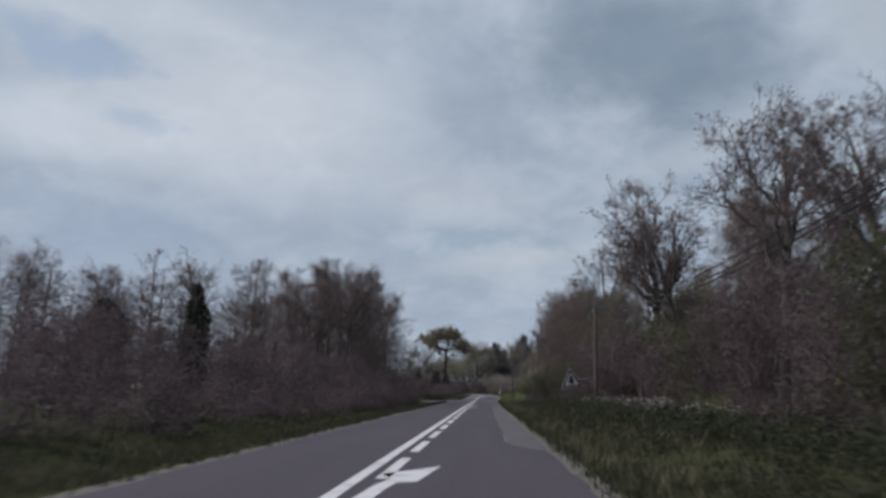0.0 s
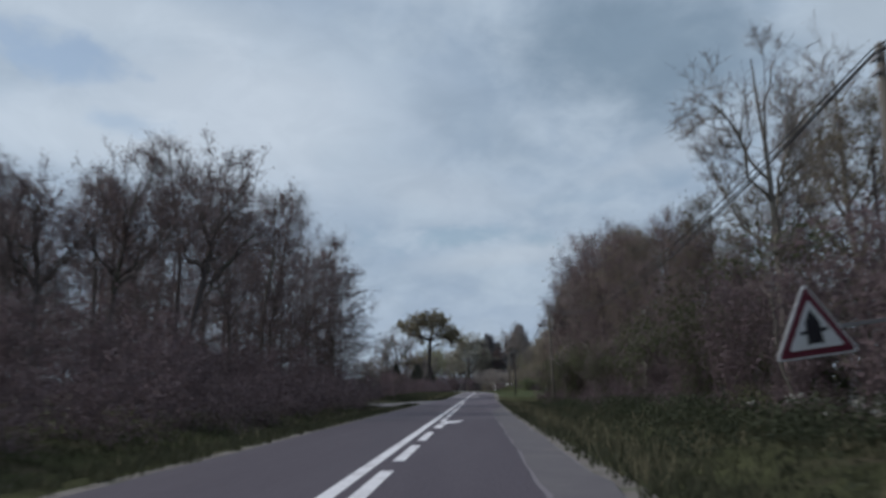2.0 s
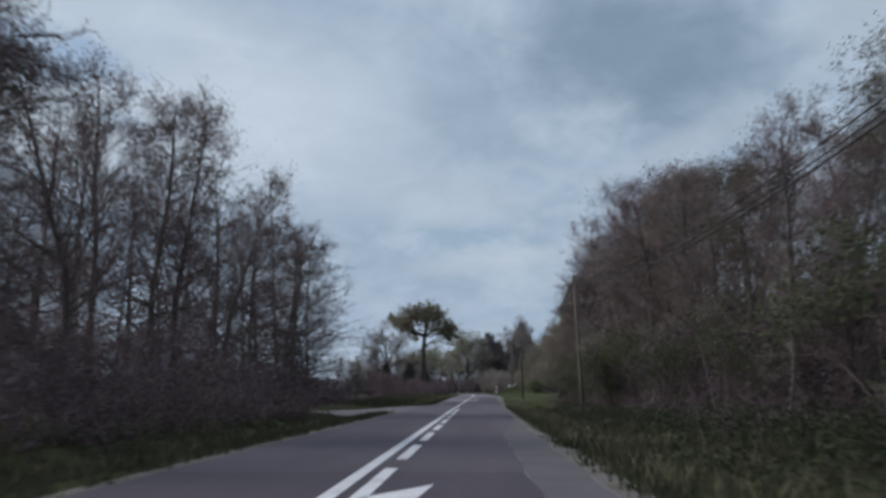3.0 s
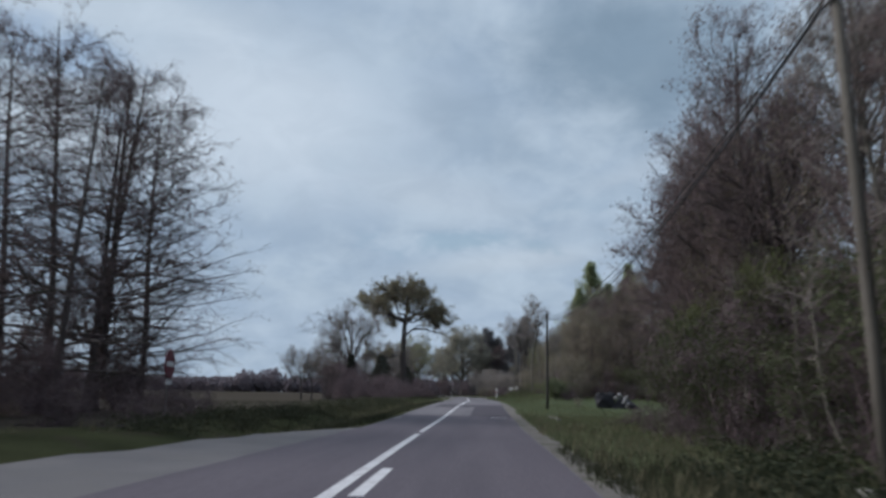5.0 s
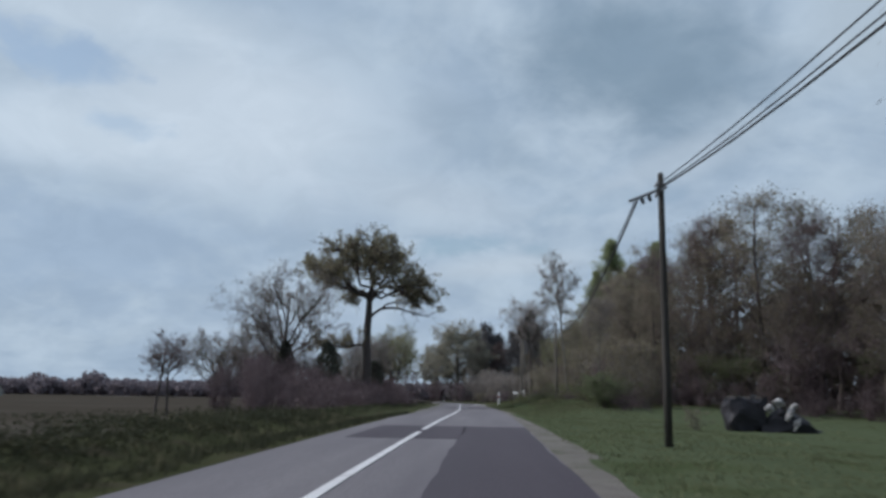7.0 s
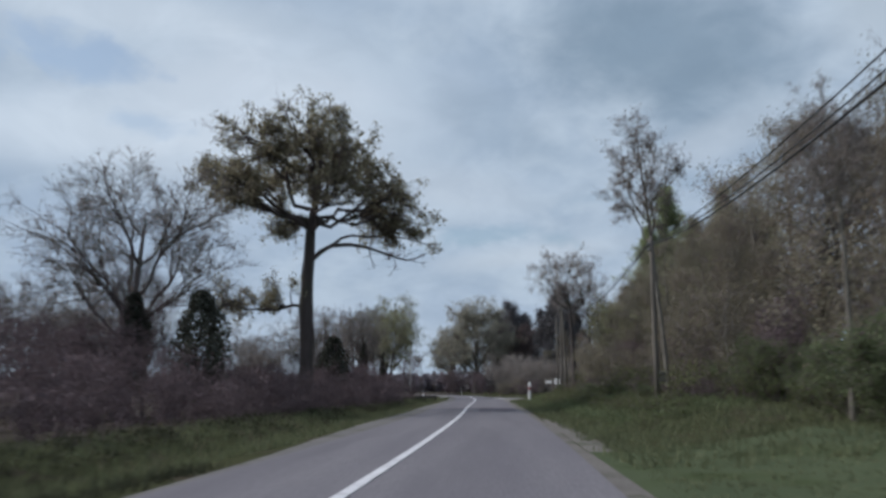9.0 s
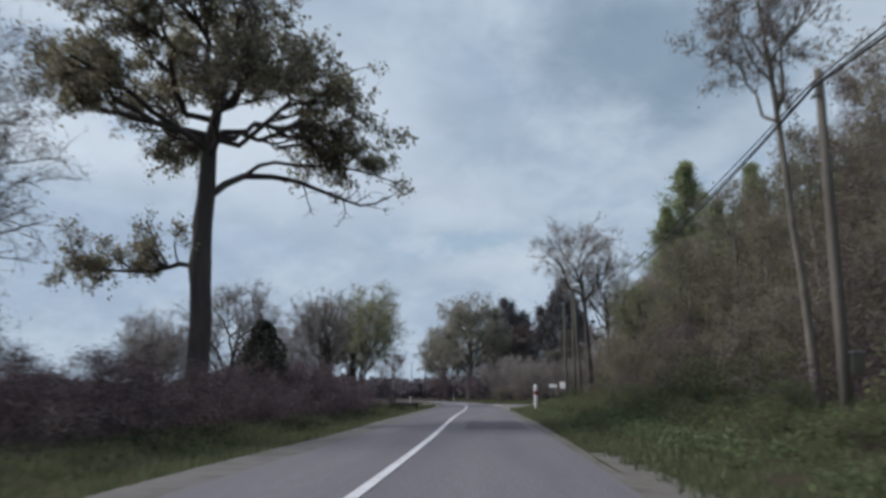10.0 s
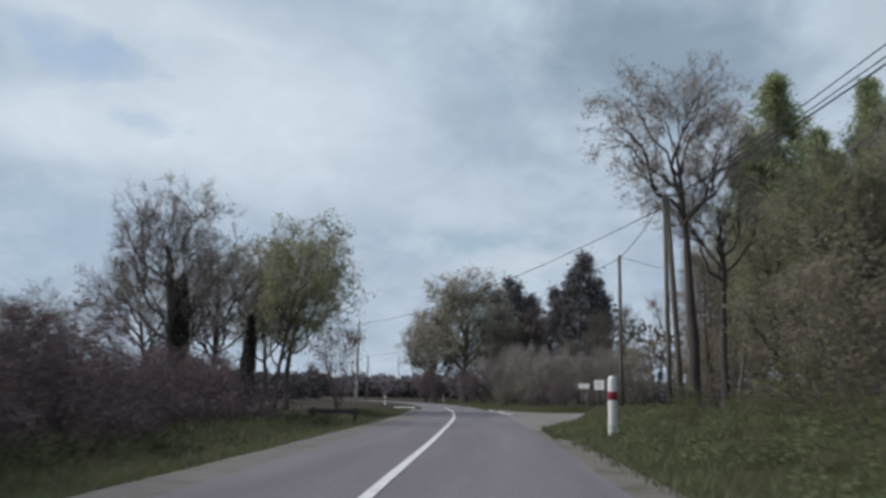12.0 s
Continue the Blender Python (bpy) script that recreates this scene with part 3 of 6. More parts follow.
def leaves(rng, centres, size, whole=False):
    """Small leaves turned every way: folded ones of two triangles, or single narrow ones."""
    n = len(centres)
    a = unit(rng.normal(0, 1, (n, 3)))
    b = unit(np.cross(a, rng.normal(0, 1, (n, 3))))
    c = np.cross(a, b)
    s = (size * rng.uniform(0.6, 1.4, n))[:, None]
    if whole:
        v = np.stack([centres - a * s, centres + b * s * 0.55 + c * s * 0.2, centres + a * s, centres - b * s * 0.55 + c * s * 0.2], 1).reshape(-1, 3)
        q = np.arange(n)[:, None] * 4
        return v, np.concatenate([np.concatenate([q, q + 1, q + 2], 1), np.concatenate([q, q + 2, q + 3], 1)], 0)
    v = np.stack([centres - a * s, centres + a * s * 0.6 + b * s * 0.6, centres + a * s * 0.8 - b * s * 0.5], 1).reshape(-1, 3)
    q = np.arange(n)[:, None] * 3
    return v, np.concatenate([q, q + 1, q + 2], 1)


def join(name, pieces, mats):
    """One mesh from (verts, faces, material slot) pieces."""
    me = bpy.data.meshes.new(name)
    verts, faces, slot, off = [], [], [], 0
    for v, f, m in pieces:
        verts.append(v)
        faces += (f + off).tolist()
        slot += [m] * len(f)
        off += len(v)
    me.from_pydata(np.concatenate(verts).tolist(), [], faces)
    for m in mats:
        me.materials.append(m)
    me.polygons.foreach_set("material_index", np.array(slot, np.int32))
    me.polygons.foreach_set("use_smooth", np.ones(len(faces), bool))
    me.update()
    return me


def clothe(rng, limb, lr, l1, subs, sub_len, twigs, twig_len, up, wobble, droop, twig_r, leaf_n, leaf, leaf_spread, whole=False):
    """Side branches, twigs and leaves along limbs, as mesh pieces (slot 0 twigs, 1 leaves)."""
    p2, d2, r2, s2 = children(rng, limb, lr, subs, 0.2, 1.0, 42, 13)
    l2 = np.repeat(l1, subs) * sub_len * (1.15 - 0.6 * s2) * rng.uniform(0.6, 1.3, len(s2))
    sub = grow_lines(rng, p2, d2, l2, 3, up * 0.7, wobble * 1.3)
    s = np.linspace(0, 1, 3)[None]
    sr = np.maximum(r2 * 0.5, twig_r * 1.4)[:, None] * (0.35 + 0.65 * (1 - s))
    p3, d3, r3, s3 = children(rng, sub, sr, twigs, 0.12, 1.0, 42, 15)
    l3 = twig_len * rng.uniform(0.5, 1.4, len(s3))
    tw = grow_lines(rng, p3, d3, l3, 2, up * 0.3 - droop, 0.12)
    pieces = [(*spikes(sub, sr), 0), (*spikes(tw, np.full((len(l3), 2), twig_r)), 0)]
    if leaf_n:
        c = np.concatenate([tw[:, 0] + (tw[:, 1] - tw[:, 0]) * rng.uniform(0.3, 1.0, (len(l3), 1)) + rng.normal(0, leaf_spread, (len(l3), 3)) for k in range(leaf_n)])
        pieces.append((*leaves(rng, c, leaf, whole), 1))
    return pieces


def tree_meshes(seed, height=12.0, trunk_r=0.16, trunk_top=1.0, wander=0.03, clear=0.25, limbs=34, limb_len=0.28, shape=None, limb_angle=55, up=0.10,
                subs=6, sub_len=0.42, twigs=5, twig_len=0.5, leaf_n=1, leaf=0.05, stems=1, lean=0.0, bark=None, twig=None, foliage=None, twig_r=0.006, leaf_spread=0.06, droop=0.02, wobble=0.10, whole=False, limb_r=1.0):
    """A tree 1:1 in metres at the origin: (trunk mesh, crown mesh)."""
    rng = np.random.default_rng(seed)
    shape = shape or (lambda s: np.sin(np.pi * np.clip(s, 0.02, 1) ** 0.8) * 0.8 + 0.25)
    starts = np.zeros((stems, 3))
    starts[:, :2] = rng.normal(0, 0.12 * (stems > 1), (stems, 2))
    starts[:, 2] = -0.15
    dirs = np.zeros((stems, 3))
    dirs[:, 2] = 1
    dirs[:, :2] = rng.normal(0, lean, (stems, 2))
    lens = height * trunk_top * (rng.uniform(0.75, 1.0, stems) if stems > 1 else np.ones(1))
    tp = 14 if stems == 1 else 7
    trunk = grow_lines(rng, starts, dirs, lens, tp, 0.06, wander)
    s = np.linspace(0, 1, tp)[None]
    trad = trunk_r * (0.10 + 0.90 * (1 - s) ** 0.8) * (1 + 0.5 * np.exp(-s * 22)) * np.ones((stems, 1))
    p1, d1, r1, s1 = children(rng, trunk, trad, max(2, limbs // stems), clear, 0.98, limb_angle, 12)
    u = (s1 - clear) / (1 - clear)
    l1 = height * limb_len * shape(u) * rng.uniform(0.7, 1.2, len(u))
    lp = 6 if stems == 1 else 4
    limb = grow_lines(rng, p1, d1, l1, lp, up, wobble)
    s = np.linspace(0, 1, lp)[None]
    lr = (np.minimum(r1 * 0.55, 0.008 + 0.013 * l1) * limb_r)[:, None] * (0.15 + 0.85 * (1 - s))
    tv, tf = tubes(trunk, trad, 9 if stems == 1 else 4)
    lv, lf = tubes(limb, lr, 4 if stems == 1 else 3)
    small = limbs <= 12
    trunk_mesh = join("trunk", [(tv, tf, 0)] + ([] if small else [(lv, lf, 0)]), [bark])
    return trunk_mesh, join("crown", ([(lv, lf, 0)] if small else []) + clothe(rng, limb, lr, l1, subs, sub_len, twigs, twig_len, up, wobble, droop, twig_r, leaf_n, leaf, leaf_spread, whole), [twig, foliage])


def bridged(rng, a, b, points, wander, arch):
    """Crooked lines (n, points, 3) from starts to given ends; arch lifts the middle, as a share of the length."""
    n = len(a)
    t = np.linspace(0, 1, points)[None, :, None]
    size = np.linalg.norm(b - a, axis=1)[:, None, None]
    walkway = np.cumsum(rng.normal(0, 1, (n, points, 3)), 1)
    walkway -= walkway[:, :1]
    walkway -= walkway[:, -1:] * t
    line = a[:, None] * (1 - t) + b[:, None] * t + walkway * wander * size / math.sqrt(points)
    line[..., 2:] += 4 * arch * size * t * (1 - t)
    return line


def lobed_crown(rng, trunk, trad, lobes, boughs=12, ascend=0.8, fork=3.0, limb_r=1.0, wander=0.16, arch=0.0, subs=7, sub_len=0.42, twigs=5, twig_len=0.4, twig_r=0.007,
                leaf_n=4, leaf=0.05, leaf_spread=0.1, up=0.04, whole=True, bare=0.1):
    """A crown of lobes (centre, radii): one crooked limb to each, boughs that fan out in it, side branches, twigs and leaves.
    Returns the wood pieces and the crown pieces (slot 0 twigs, 1 leaves)."""
    line, lr = trunk[0], trad[0]
    centres = np.array([c for c, r in lobes], float)
    radii = np.array([r for c, r in lobes], float)
    far = np.hypot(centres[:, 0] - np.interp(centres[:, 2], line[:, 2], line[:, 0]), centres[:, 1] - np.interp(centres[:, 2], line[:, 2], line[:, 1]))
    z0 = np.clip(centres[:, 2] - ascend * far - 0.6, fork + rng.uniform(0, 1.2, len(far)), line[-1, 2] * 0.98)
    start = np.stack([np.interp(z0, line[:, 2], line[:, k]) for k in range(3)], 1)
    r0 = np.interp(z0, line[:, 2], lr)
    limb = bridged(rng, start, centres, 8, wander, arch)
    size = np.linalg.norm(centres - start, axis=1)
    t = np.linspace(0, 1, 8)[None]
    limb_rad = np.minimum(r0 * 0.72, (0.025 + 0.017 * size) * limb_r)[:, None] * (0.34 + 0.66 * (1 - t))
    n = len(lobes)
    area = radii[:, 0] * radii[:, 2]
    k = np.repeat(np.arange(n), np.maximum(2, np.round(boughs * area / area.mean())).astype(int))
    tips = centres[k] + unit(rng.normal(0, 1, (len(k), 3))) * radii[k] * rng.uniform(0.7, 1.0, (len(k), 1))
    f = rng.uniform(0.35, 1.0, len(k)) * 7
    i = np.minimum(f.astype(int), 6)
    w = (f - i)[:, None]
    origin = limb[k, i] * (1 - w) + limb[k, i + 1] * w
    ro = limb_rad[k, i] * (1 - w[:, 0]) + limb_rad[k, i + 1] * w[:, 0]
    bough = bridged(rng, origin, tips, 6, wander * 1.2, 0.04)
    bl = np.linalg.norm(tips - origin, axis=1)
    t = np.linspace(0, 1, 6)[None]
    bough_rad = np.maximum(np.minimum(ro * 0.6, (0.014 + 0.012 * bl) * limb_r), twig_r * 1.6)[:, None] * (0.25 + 0.75 * (1 - t))
    wood = [(*tubes(limb, limb_rad, 7), 0), (*tubes(bough, bough_rad, 4), 0)]
    p2, d2, r2, s2 = children(rng, bough, bough_rad, subs, 0.22, 1.0, 40, 14)
    l2 = np.repeat(bl, subs) * sub_len * (1.2 - 0.6 * s2) * rng.uniform(0.6, 1.3, len(s2))
    side = grow_lines(rng, p2, d2, l2, 4, up, 0.2)
    t = np.linspace(0, 1, 4)[None]
    side_rad = np.maximum(r2 * 0.5, twig_r * 1.3)[:, None] * (0.35 + 0.65 * (1 - t))
    p3, d3, r3, s3 = children(rng, side, side_rad, twigs, 0.15, 1.0, 42, 15)
    l3 = twig_len * rng.uniform(0.5, 1.4, len(s3))
    tw = grow_lines(rng, p3, d3, l3, 3, up * 0.6, 0.14)
    t = np.linspace(0, 1, 3)[None]
    crown = [(*spikes(side, side_rad), 0), (*spikes(tw, np.full((len(l3), 3), twig_r) * (1 - 0.4 * t)), 0)]
    if leaf_n:
        on = np.repeat(rng.random(len(l2)) > bare, twigs)
        live = tw[on]
        c = np.concatenate([live[:, 1] + (live[:, 2] - live[:, 1]) * rng.uniform(-0.3, 1.1, (len(live), 1)) + rng.normal(0, leaf_spread, (len(live), 3)) for j in range(leaf_n)])
        crown.append((*leaves(rng, c, leaf, whole), 1))
    return wood, crown


def crooked_meshes(seed, height=12.0, trunk_r=0.17, clear=0.3, low=0.35, width=0.3, mains=8, lobe=0.42, trunk_top=0.8, crook=0.05, lean=0.0, bark=None, twig=None, foliage=None, fork=None, **crown):
    """A tree with a forking, crooked crown, 1:1 in metres at the origin: (trunk mesh, crown mesh)."""
    rng = np.random.default_rng(seed)
    lean_to = rng.normal(0, lean, 2)
    trunk = grow_lines(rng, np.array([[0, 0, -0.15]]), np.array([[lean_to[0], lean_to[1], 1.0]]), np.array([height * trunk_top]), 12, 0.05, crook)
    s = np.linspace(0, 1, 12)[None]
    trad = trunk_r * (0.12 + 0.88 * (1 - s) ** 0.75) * (1 + 0.5 * np.exp(-s * 20))
    half, mid = height * (1 - low) / 2, height * (1 + low) / 2
    lobes = []
    for k in range(mains):
        e = -0.55 + 1.5 * (k + 0.5) / mains
        a = 2.4 * k + rng.normal(0, 0.3)
        e = min(0.93, e + rng.normal(0, 0.06))
        r = math.sqrt(max(0.0, 1 - e * e))
        c = np.array([math.cos(a) * r * height * width * 0.62, math.sin(a) * r * height * width * 0.62, mid + e * half * 0.62])
        at = np.interp(min(c[2], trunk[0, -1, 2]), trunk[0, :, 2], np.arange(12))
        c[:2] += trunk[0, int(at), :2]
        q = lobe * rng.uniform(0.8, 1.2)
        lobes.append((c, (height * width * q, height * width * q, half * q * 0.95)))
    wood, leafage = lobed_crown(rng, trunk, trad, lobes, fork=height * (fork or clear), **crown)
    return join("trunk", [(*tubes(trunk, trad, 10), 0)] + wood, [bark]), join("crown", leafage, [twig, foliage])


KINDS, USED = {}, {}


def kind_of_tree(key, name, label, category, variants, **how):
    KINDS[key] = (name, label, category, variants, how)


def plant(key, x, y, height, rz=None, variant=None, fat=1.0, tilt=0.0, group=""):
    """Set a tree of a kind, of a height in metres, at a place; tilt leans it east, in degrees."""
    name, label, category, variants, how = KINDS[key]
    rng = random.Random(int(x * 971 + y * 577 + height * 31))
    v = rng.randrange(variants) if variant is None else variant
    rz = rng.uniform(0, 360) if rz is None else rz
    k = height / how.get("height", 12.0)
    m = pose(x, y, ground_z(x, y) - 0.02, 0, tilt, 0) @ Matrix.LocRotScale(None, Euler((0, 0, radians(rz))), (k * fat, k * fat, k))
    if (key, v) not in USED:
        tm, cm = (crooked_meshes if "mains" in how else tree_meshes)(sum(map(ord, key)) * 10 + v, **how)
        ob = new(name)
        part("trunk", tm, None, ob)
        part("crown", cm, None, ob)
        tagged(ob, label, category, group)
        USED[key, v] = ob
        ob.matrix_basis = m
    else:
        first = USED[key, v]
        ob = copy_thing(first, Matrix())
        ob.matrix_basis = m
    return ob


kind_of_tree("alder", "alder_tree", "tall leafless alder with dark upright trunk and fine horizontal twigs", "tree", 3, height=14, trunk_r=0.15, clear=0.05, limbs=62, limb_len=0.29, limb_r=0.8,
             shape=lambda s: 1.15 * (1 - s) ** 0.5 * np.minimum(1, 0.55 + 3 * s) + 0.16, limb_angle=74, up=0.015, subs=9, sub_len=0.34, twigs=6, twig_len=0.50, wobble=0.16, leaf_n=1, leaf=0.036, bark=M_BARK, twig=M_TWIG, foliage=M_BUD, wander=0.02, twig_r=0.0082)
kind_of_tree("bud", "budding_tree", "tall slender tree with dark twigs and bronze spring buds", "tree", 4, height=12, trunk_r=0.14, clear=0.15, limbs=48, limb_len=0.30, limb_r=0.75,
             limb_angle=46, up=0.10, subs=7, twigs=6, twig_len=0.6, leaf_n=3, leaf=0.040, leaf_spread=0.13, bark=M_BARK, twig=M_TWIG, foliage=M_BUD, wander=0.06, twig_r=0.007, wobble=0.15)
kind_of_tree("full", "full_budding_tree", "broad wood-edge tree dense with dark twigs and bronze buds", "tree", 2, height=12, trunk_r=0.15, clear=0.14, limbs=84, limb_len=0.31, limb_r=0.6, shape=lambda s: 1.1 * (1 - s) ** 0.7 * np.minimum(1, 0.6 + 2 * s) + 0.12,
             limb_angle=62, up=0.04, subs=8, sub_len=0.45, twigs=6, twig_len=0.55, leaf_n=5, leaf=0.032, leaf_spread=0.12, bark=M_BARK, twig=M_TWIG, foliage=M_BUD, wander=0.06, twig_r=0.007, wobble=0.18)
kind_of_tree("bare", "bare_tree", "bare spreading tree with pale grey bark before leafing", "tree", 3, height=12, trunk_r=0.15, clear=0.32, low=0.40, width=0.24, mains=8, lobe=0.44, trunk_top=0.93, crook=0.03,
             boughs=9, ascend=1.5, limb_r=0.8, wander=0.08, arch=-0.05, subs=7, twigs=5, twig_len=0.45, twig_r=0.0075, leaf_n=1, leaf=0.03, leaf_spread=0.03, up=0.10, whole=False, bark=M_BARK_PALE, twig=M_TWIG_GREY, foliage=M_BUD)
kind_of_tree("gnarled", "gnarled_roadside_tree", "dark crooked roadside tree with sparse opening buds", "tree", 3, height=11, trunk_r=0.17, clear=0.36, low=0.28, width=0.26, mains=10, lobe=0.46, trunk_top=0.82, crook=0.05,
             boughs=8, ascend=1.3, limb_r=1.0, wander=0.14, subs=6, twigs=5, twig_len=0.34, twig_r=0.008, leaf_n=2, leaf=0.042, leaf_spread=0.06, up=0.08, bare=0.3, bark=M_BARK, twig=M_TWIG, foliage=M_BUD)
kind_of_tree("spring", "spring_leaf_tree", "slender tree hung with light yellow-green spring leaves", "tree", 3, height=11, trunk_r=0.13, clear=0.16, low=0.14, width=0.25, mains=12, lobe=0.44, trunk_top=0.9, crook=0.05,
             boughs=9, ascend=1.2, limb_r=0.8, wander=0.14, subs=6, twigs=5, twig_len=0.42, leaf_n=4, leaf=0.062, leaf_spread=0.13, up=0.05, bare=0.28, bark=M_BARK, twig=M_TWIG_GREY, foliage=M_SPRING)
kind_of_tree("bronze", "bronze_leaf_tree", "forked round-headed tree with dark limbs and thin bronze young leaves", "tree", 2, height=15, trunk_r=0.24, clear=0.36, low=0.46, width=0.235, mains=10, lobe=0.46, trunk_top=0.72, crook=0.05,
             boughs=10, ascend=1.3, limb_r=0.9, wander=0.13, subs=6, twigs=5, twig_len=0.42, twig_r=0.008, leaf_n=4, leaf=0.045, leaf_spread=0.10, up=0.05, bare=0.25, bark=M_BARK, twig=M_TWIG_GREY, foliage=M_BLUSH)
kind_of_tree("wide", "spreading_tree", "gnarled spreading tree with dark branches and few buds", "tree", 3, height=11, trunk_r=0.22, clear=0.20, low=0.20, width=0.40, mains=11, lobe=0.44, trunk_top=0.72, crook=0.06,
             boughs=12, ascend=1.0, limb_r=0.85, wander=0.09, subs=7, twigs=6, twig_len=0.45, twig_r=0.008, leaf_n=2, leaf=0.040, leaf_spread=0.06, up=0.08, bare=0.25, bark=M_BARK, twig=M_TWIG_GREY, foliage=M_BLUSH)
kind_of_tree("olive", "young_leaf_tree", "woodland tree thick with olive young leaves", "tree", 4, height=11, trunk_r=0.13, clear=0.08, limbs=46, limb_len=0.29, limb_r=0.8,
             limb_angle=54, up=0.08, subs=6, twigs=5, twig_len=0.55, leaf_n=9, leaf=0.050, leaf_spread=0.15, bark=M_BARK, twig=M_TWIG, foliage=M_OLIVE, wander=0.05, wobble=0.14)
kind_of_tree("pale", "pale_leaf_tree", "woodland tree veiled in pale olive young leaves", "tree", 3, height=11, trunk_r=0.13, clear=0.10, limbs=46, limb_len=0.29, limb_r=0.8,
             limb_angle=54, up=0.08, subs=6, twigs=5, twig_len=0.55, leaf_n=8, leaf=0.050, leaf_spread=0.14, bark=M_BARK_PALE, twig=M_TWIG_GREY, foliage=M_HAZE, wander=0.06, wobble=0.14)
kind_of_tree("green", "leafy_tree", "tree with fresh green spring leaves", "tree", 2, height=10, trunk_r=0.15, clear=0.25, low=0.28, width=0.30, mains=11, lobe=0.42, trunk_top=0.85, crook=0.06,
             boughs=9, ascend=1.0, limb_r=0.9, wander=0.14, subs=6, twigs=5, twig_len=0.40, leaf_n=8, leaf=0.056, leaf_spread=0.12, up=0.05, bare=0.12, bark=M_BARK, twig=M_TWIG, foliage=M_GREEN)
kind_of_tree("birch", "birch_tree", "slender birch with pale trunk and thin budding crown", "tree", 2, height=11, trunk_r=0.10, clear=0.50, low=0.50, width=0.15, mains=10, lobe=0.5, trunk_top=0.96, crook=0.03,
             boughs=7, ascend=1.3, limb_r=0.7, wander=0.12, subs=6, twigs=5, twig_len=0.30, twig_r=0.007, leaf_n=3, leaf=0.036, leaf_spread=0.06, up=0.03, bare=0.2, bark=M_BARK_PALE, twig=M_TWIG_GREY, foliage=M_BLUSH)
kind_of_tree("sapling", "bare_sapling", "thin leaning bare sapling with pale bark", "tree", 3, height=5, trunk_r=0.045, clear=0.35, limbs=12, limb_len=0.22,
             limb_angle=40, up=0.05, subs=4, twigs=4, twig_len=0.3, leaf_n=0, leaf=0.04, bark=M_BARK_PALE, twig=M_TWIG_GREY, foliage=M_BUD, wander=0.10, wobble=0.15, lean=0.25)
kind_of_tree("poplar", "lombardy_poplar", "columnar poplar with yellow-green spring leaves", "tree", 3, height=26, trunk_r=0.28, clear=0.05, limbs=230, limb_len=0.36, limb_r=0.6,
             shape=lambda s: np.clip(1 - s, 0, 1) ** 0.9 * np.minimum(1, 0.5 + 2.2 * s) + 0.012, limb_angle=25, up=0.10, subs=6, sub_len=0.30, twigs=4, twig_len=0.34, leaf_n=8, leaf=0.10, leaf_spread=0.22, bark=M_BARK, twig=M_TWIG_GREY, foliage=M_POPLAR, wander=0.008, twig_r=0.01, wobble=0.06)
kind_of_tree("conifer", "dark_conifer", "dark conifer with dense needles, greyed in colour for haze", "tree", 2, height=18, trunk_r=0.26, clear=0.08, limbs=110, limb_len=0.23,
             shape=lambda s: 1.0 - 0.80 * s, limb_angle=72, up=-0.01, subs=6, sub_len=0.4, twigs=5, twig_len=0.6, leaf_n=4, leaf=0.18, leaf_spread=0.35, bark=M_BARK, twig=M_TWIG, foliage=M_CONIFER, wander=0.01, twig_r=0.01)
kind_of_tree("round", "broad_round_tree", "broad round-crowned tree with thin olive leaves", "tree", 2, height=18, trunk_r=0.40, clear=0.10, low=0.05, width=0.42, mains=26, lobe=0.30, trunk_top=0.8, crook=0.03,
             boughs=9, ascend=0.8, limb_r=1.0, wander=0.12, subs=6, twigs=4, twig_len=0.7, twig_r=0.020, leaf_n=4, leaf=0.12, leaf_spread=0.24, up=0.05, bare=0.2, bark=M_BARK_PALE, twig=M_TWIG_GREY, foliage=M_PALEHAZE)
kind_of_tree("palebush", "pale_bush", "tall rounded bush of pale grey-brown twigs", "shrub", 1, height=7.6, trunk_r=0.06, stems=12, lean=0.36, clear=0.08, limbs=72, limb_len=0.34,
             limb_angle=40, up=0.03, subs=5, twigs=6, twig_len=0.6, leaf_n=3, leaf=0.08, leaf_spread=0.25, bark=M_TWIG_GREY, twig=M_TWIG_GREY, foliage=M_BLUSH, wander=0.08, twig_r=0.012)
kind_of_tree("thicket", "thicket_shrub", "dense leafless brown thicket shrub", "shrub", 4, height=4.5, trunk_r=0.032, stems=9, lean=0.30, clear=0.10, limbs=36, limb_len=0.30,
             limb_angle=38, up=0.06, subs=4, twigs=5, twig_len=0.42, leaf_n=4, leaf=0.046, leaf_spread=0.2, bark=M_TWIG, twig=M_TWIG, foliage=M_BRAMBLE, wander=0.08, twig_r=0.007)
kind_of_tree("greenshrub", "leafing_shrub", "dense shrub with dull green young leaves", "shrub", 3, height=4.0, trunk_r=0.032, stems=9, lean=0.32, clear=0.06, limbs=36, limb_len=0.32,
             limb_angle=42, up=0.05, subs=4, twigs=4, twig_len=0.38, leaf_n=8, leaf=0.048, leaf_spread=0.15, bark=M_TWIG, twig=M_TWIG, foliage=M_DULLGREEN, wander=0.08)
kind_of_tree("lushshrub", "lush_green_shrub", "lush low shrub with bright green leaves", "shrub", 2, height=3.0, trunk_r=0.028, stems=9, lean=0.36, clear=0.05, limbs=40, limb_len=0.34,
             limb_angle=44, up=0.04, subs=4, twigs=5, twig_len=0.32, leaf_n=8, leaf=0.045, leaf_spread=0.12, bark=M_TWIG, twig=M_TWIG, foliage=M_FRESH, wander=0.08)
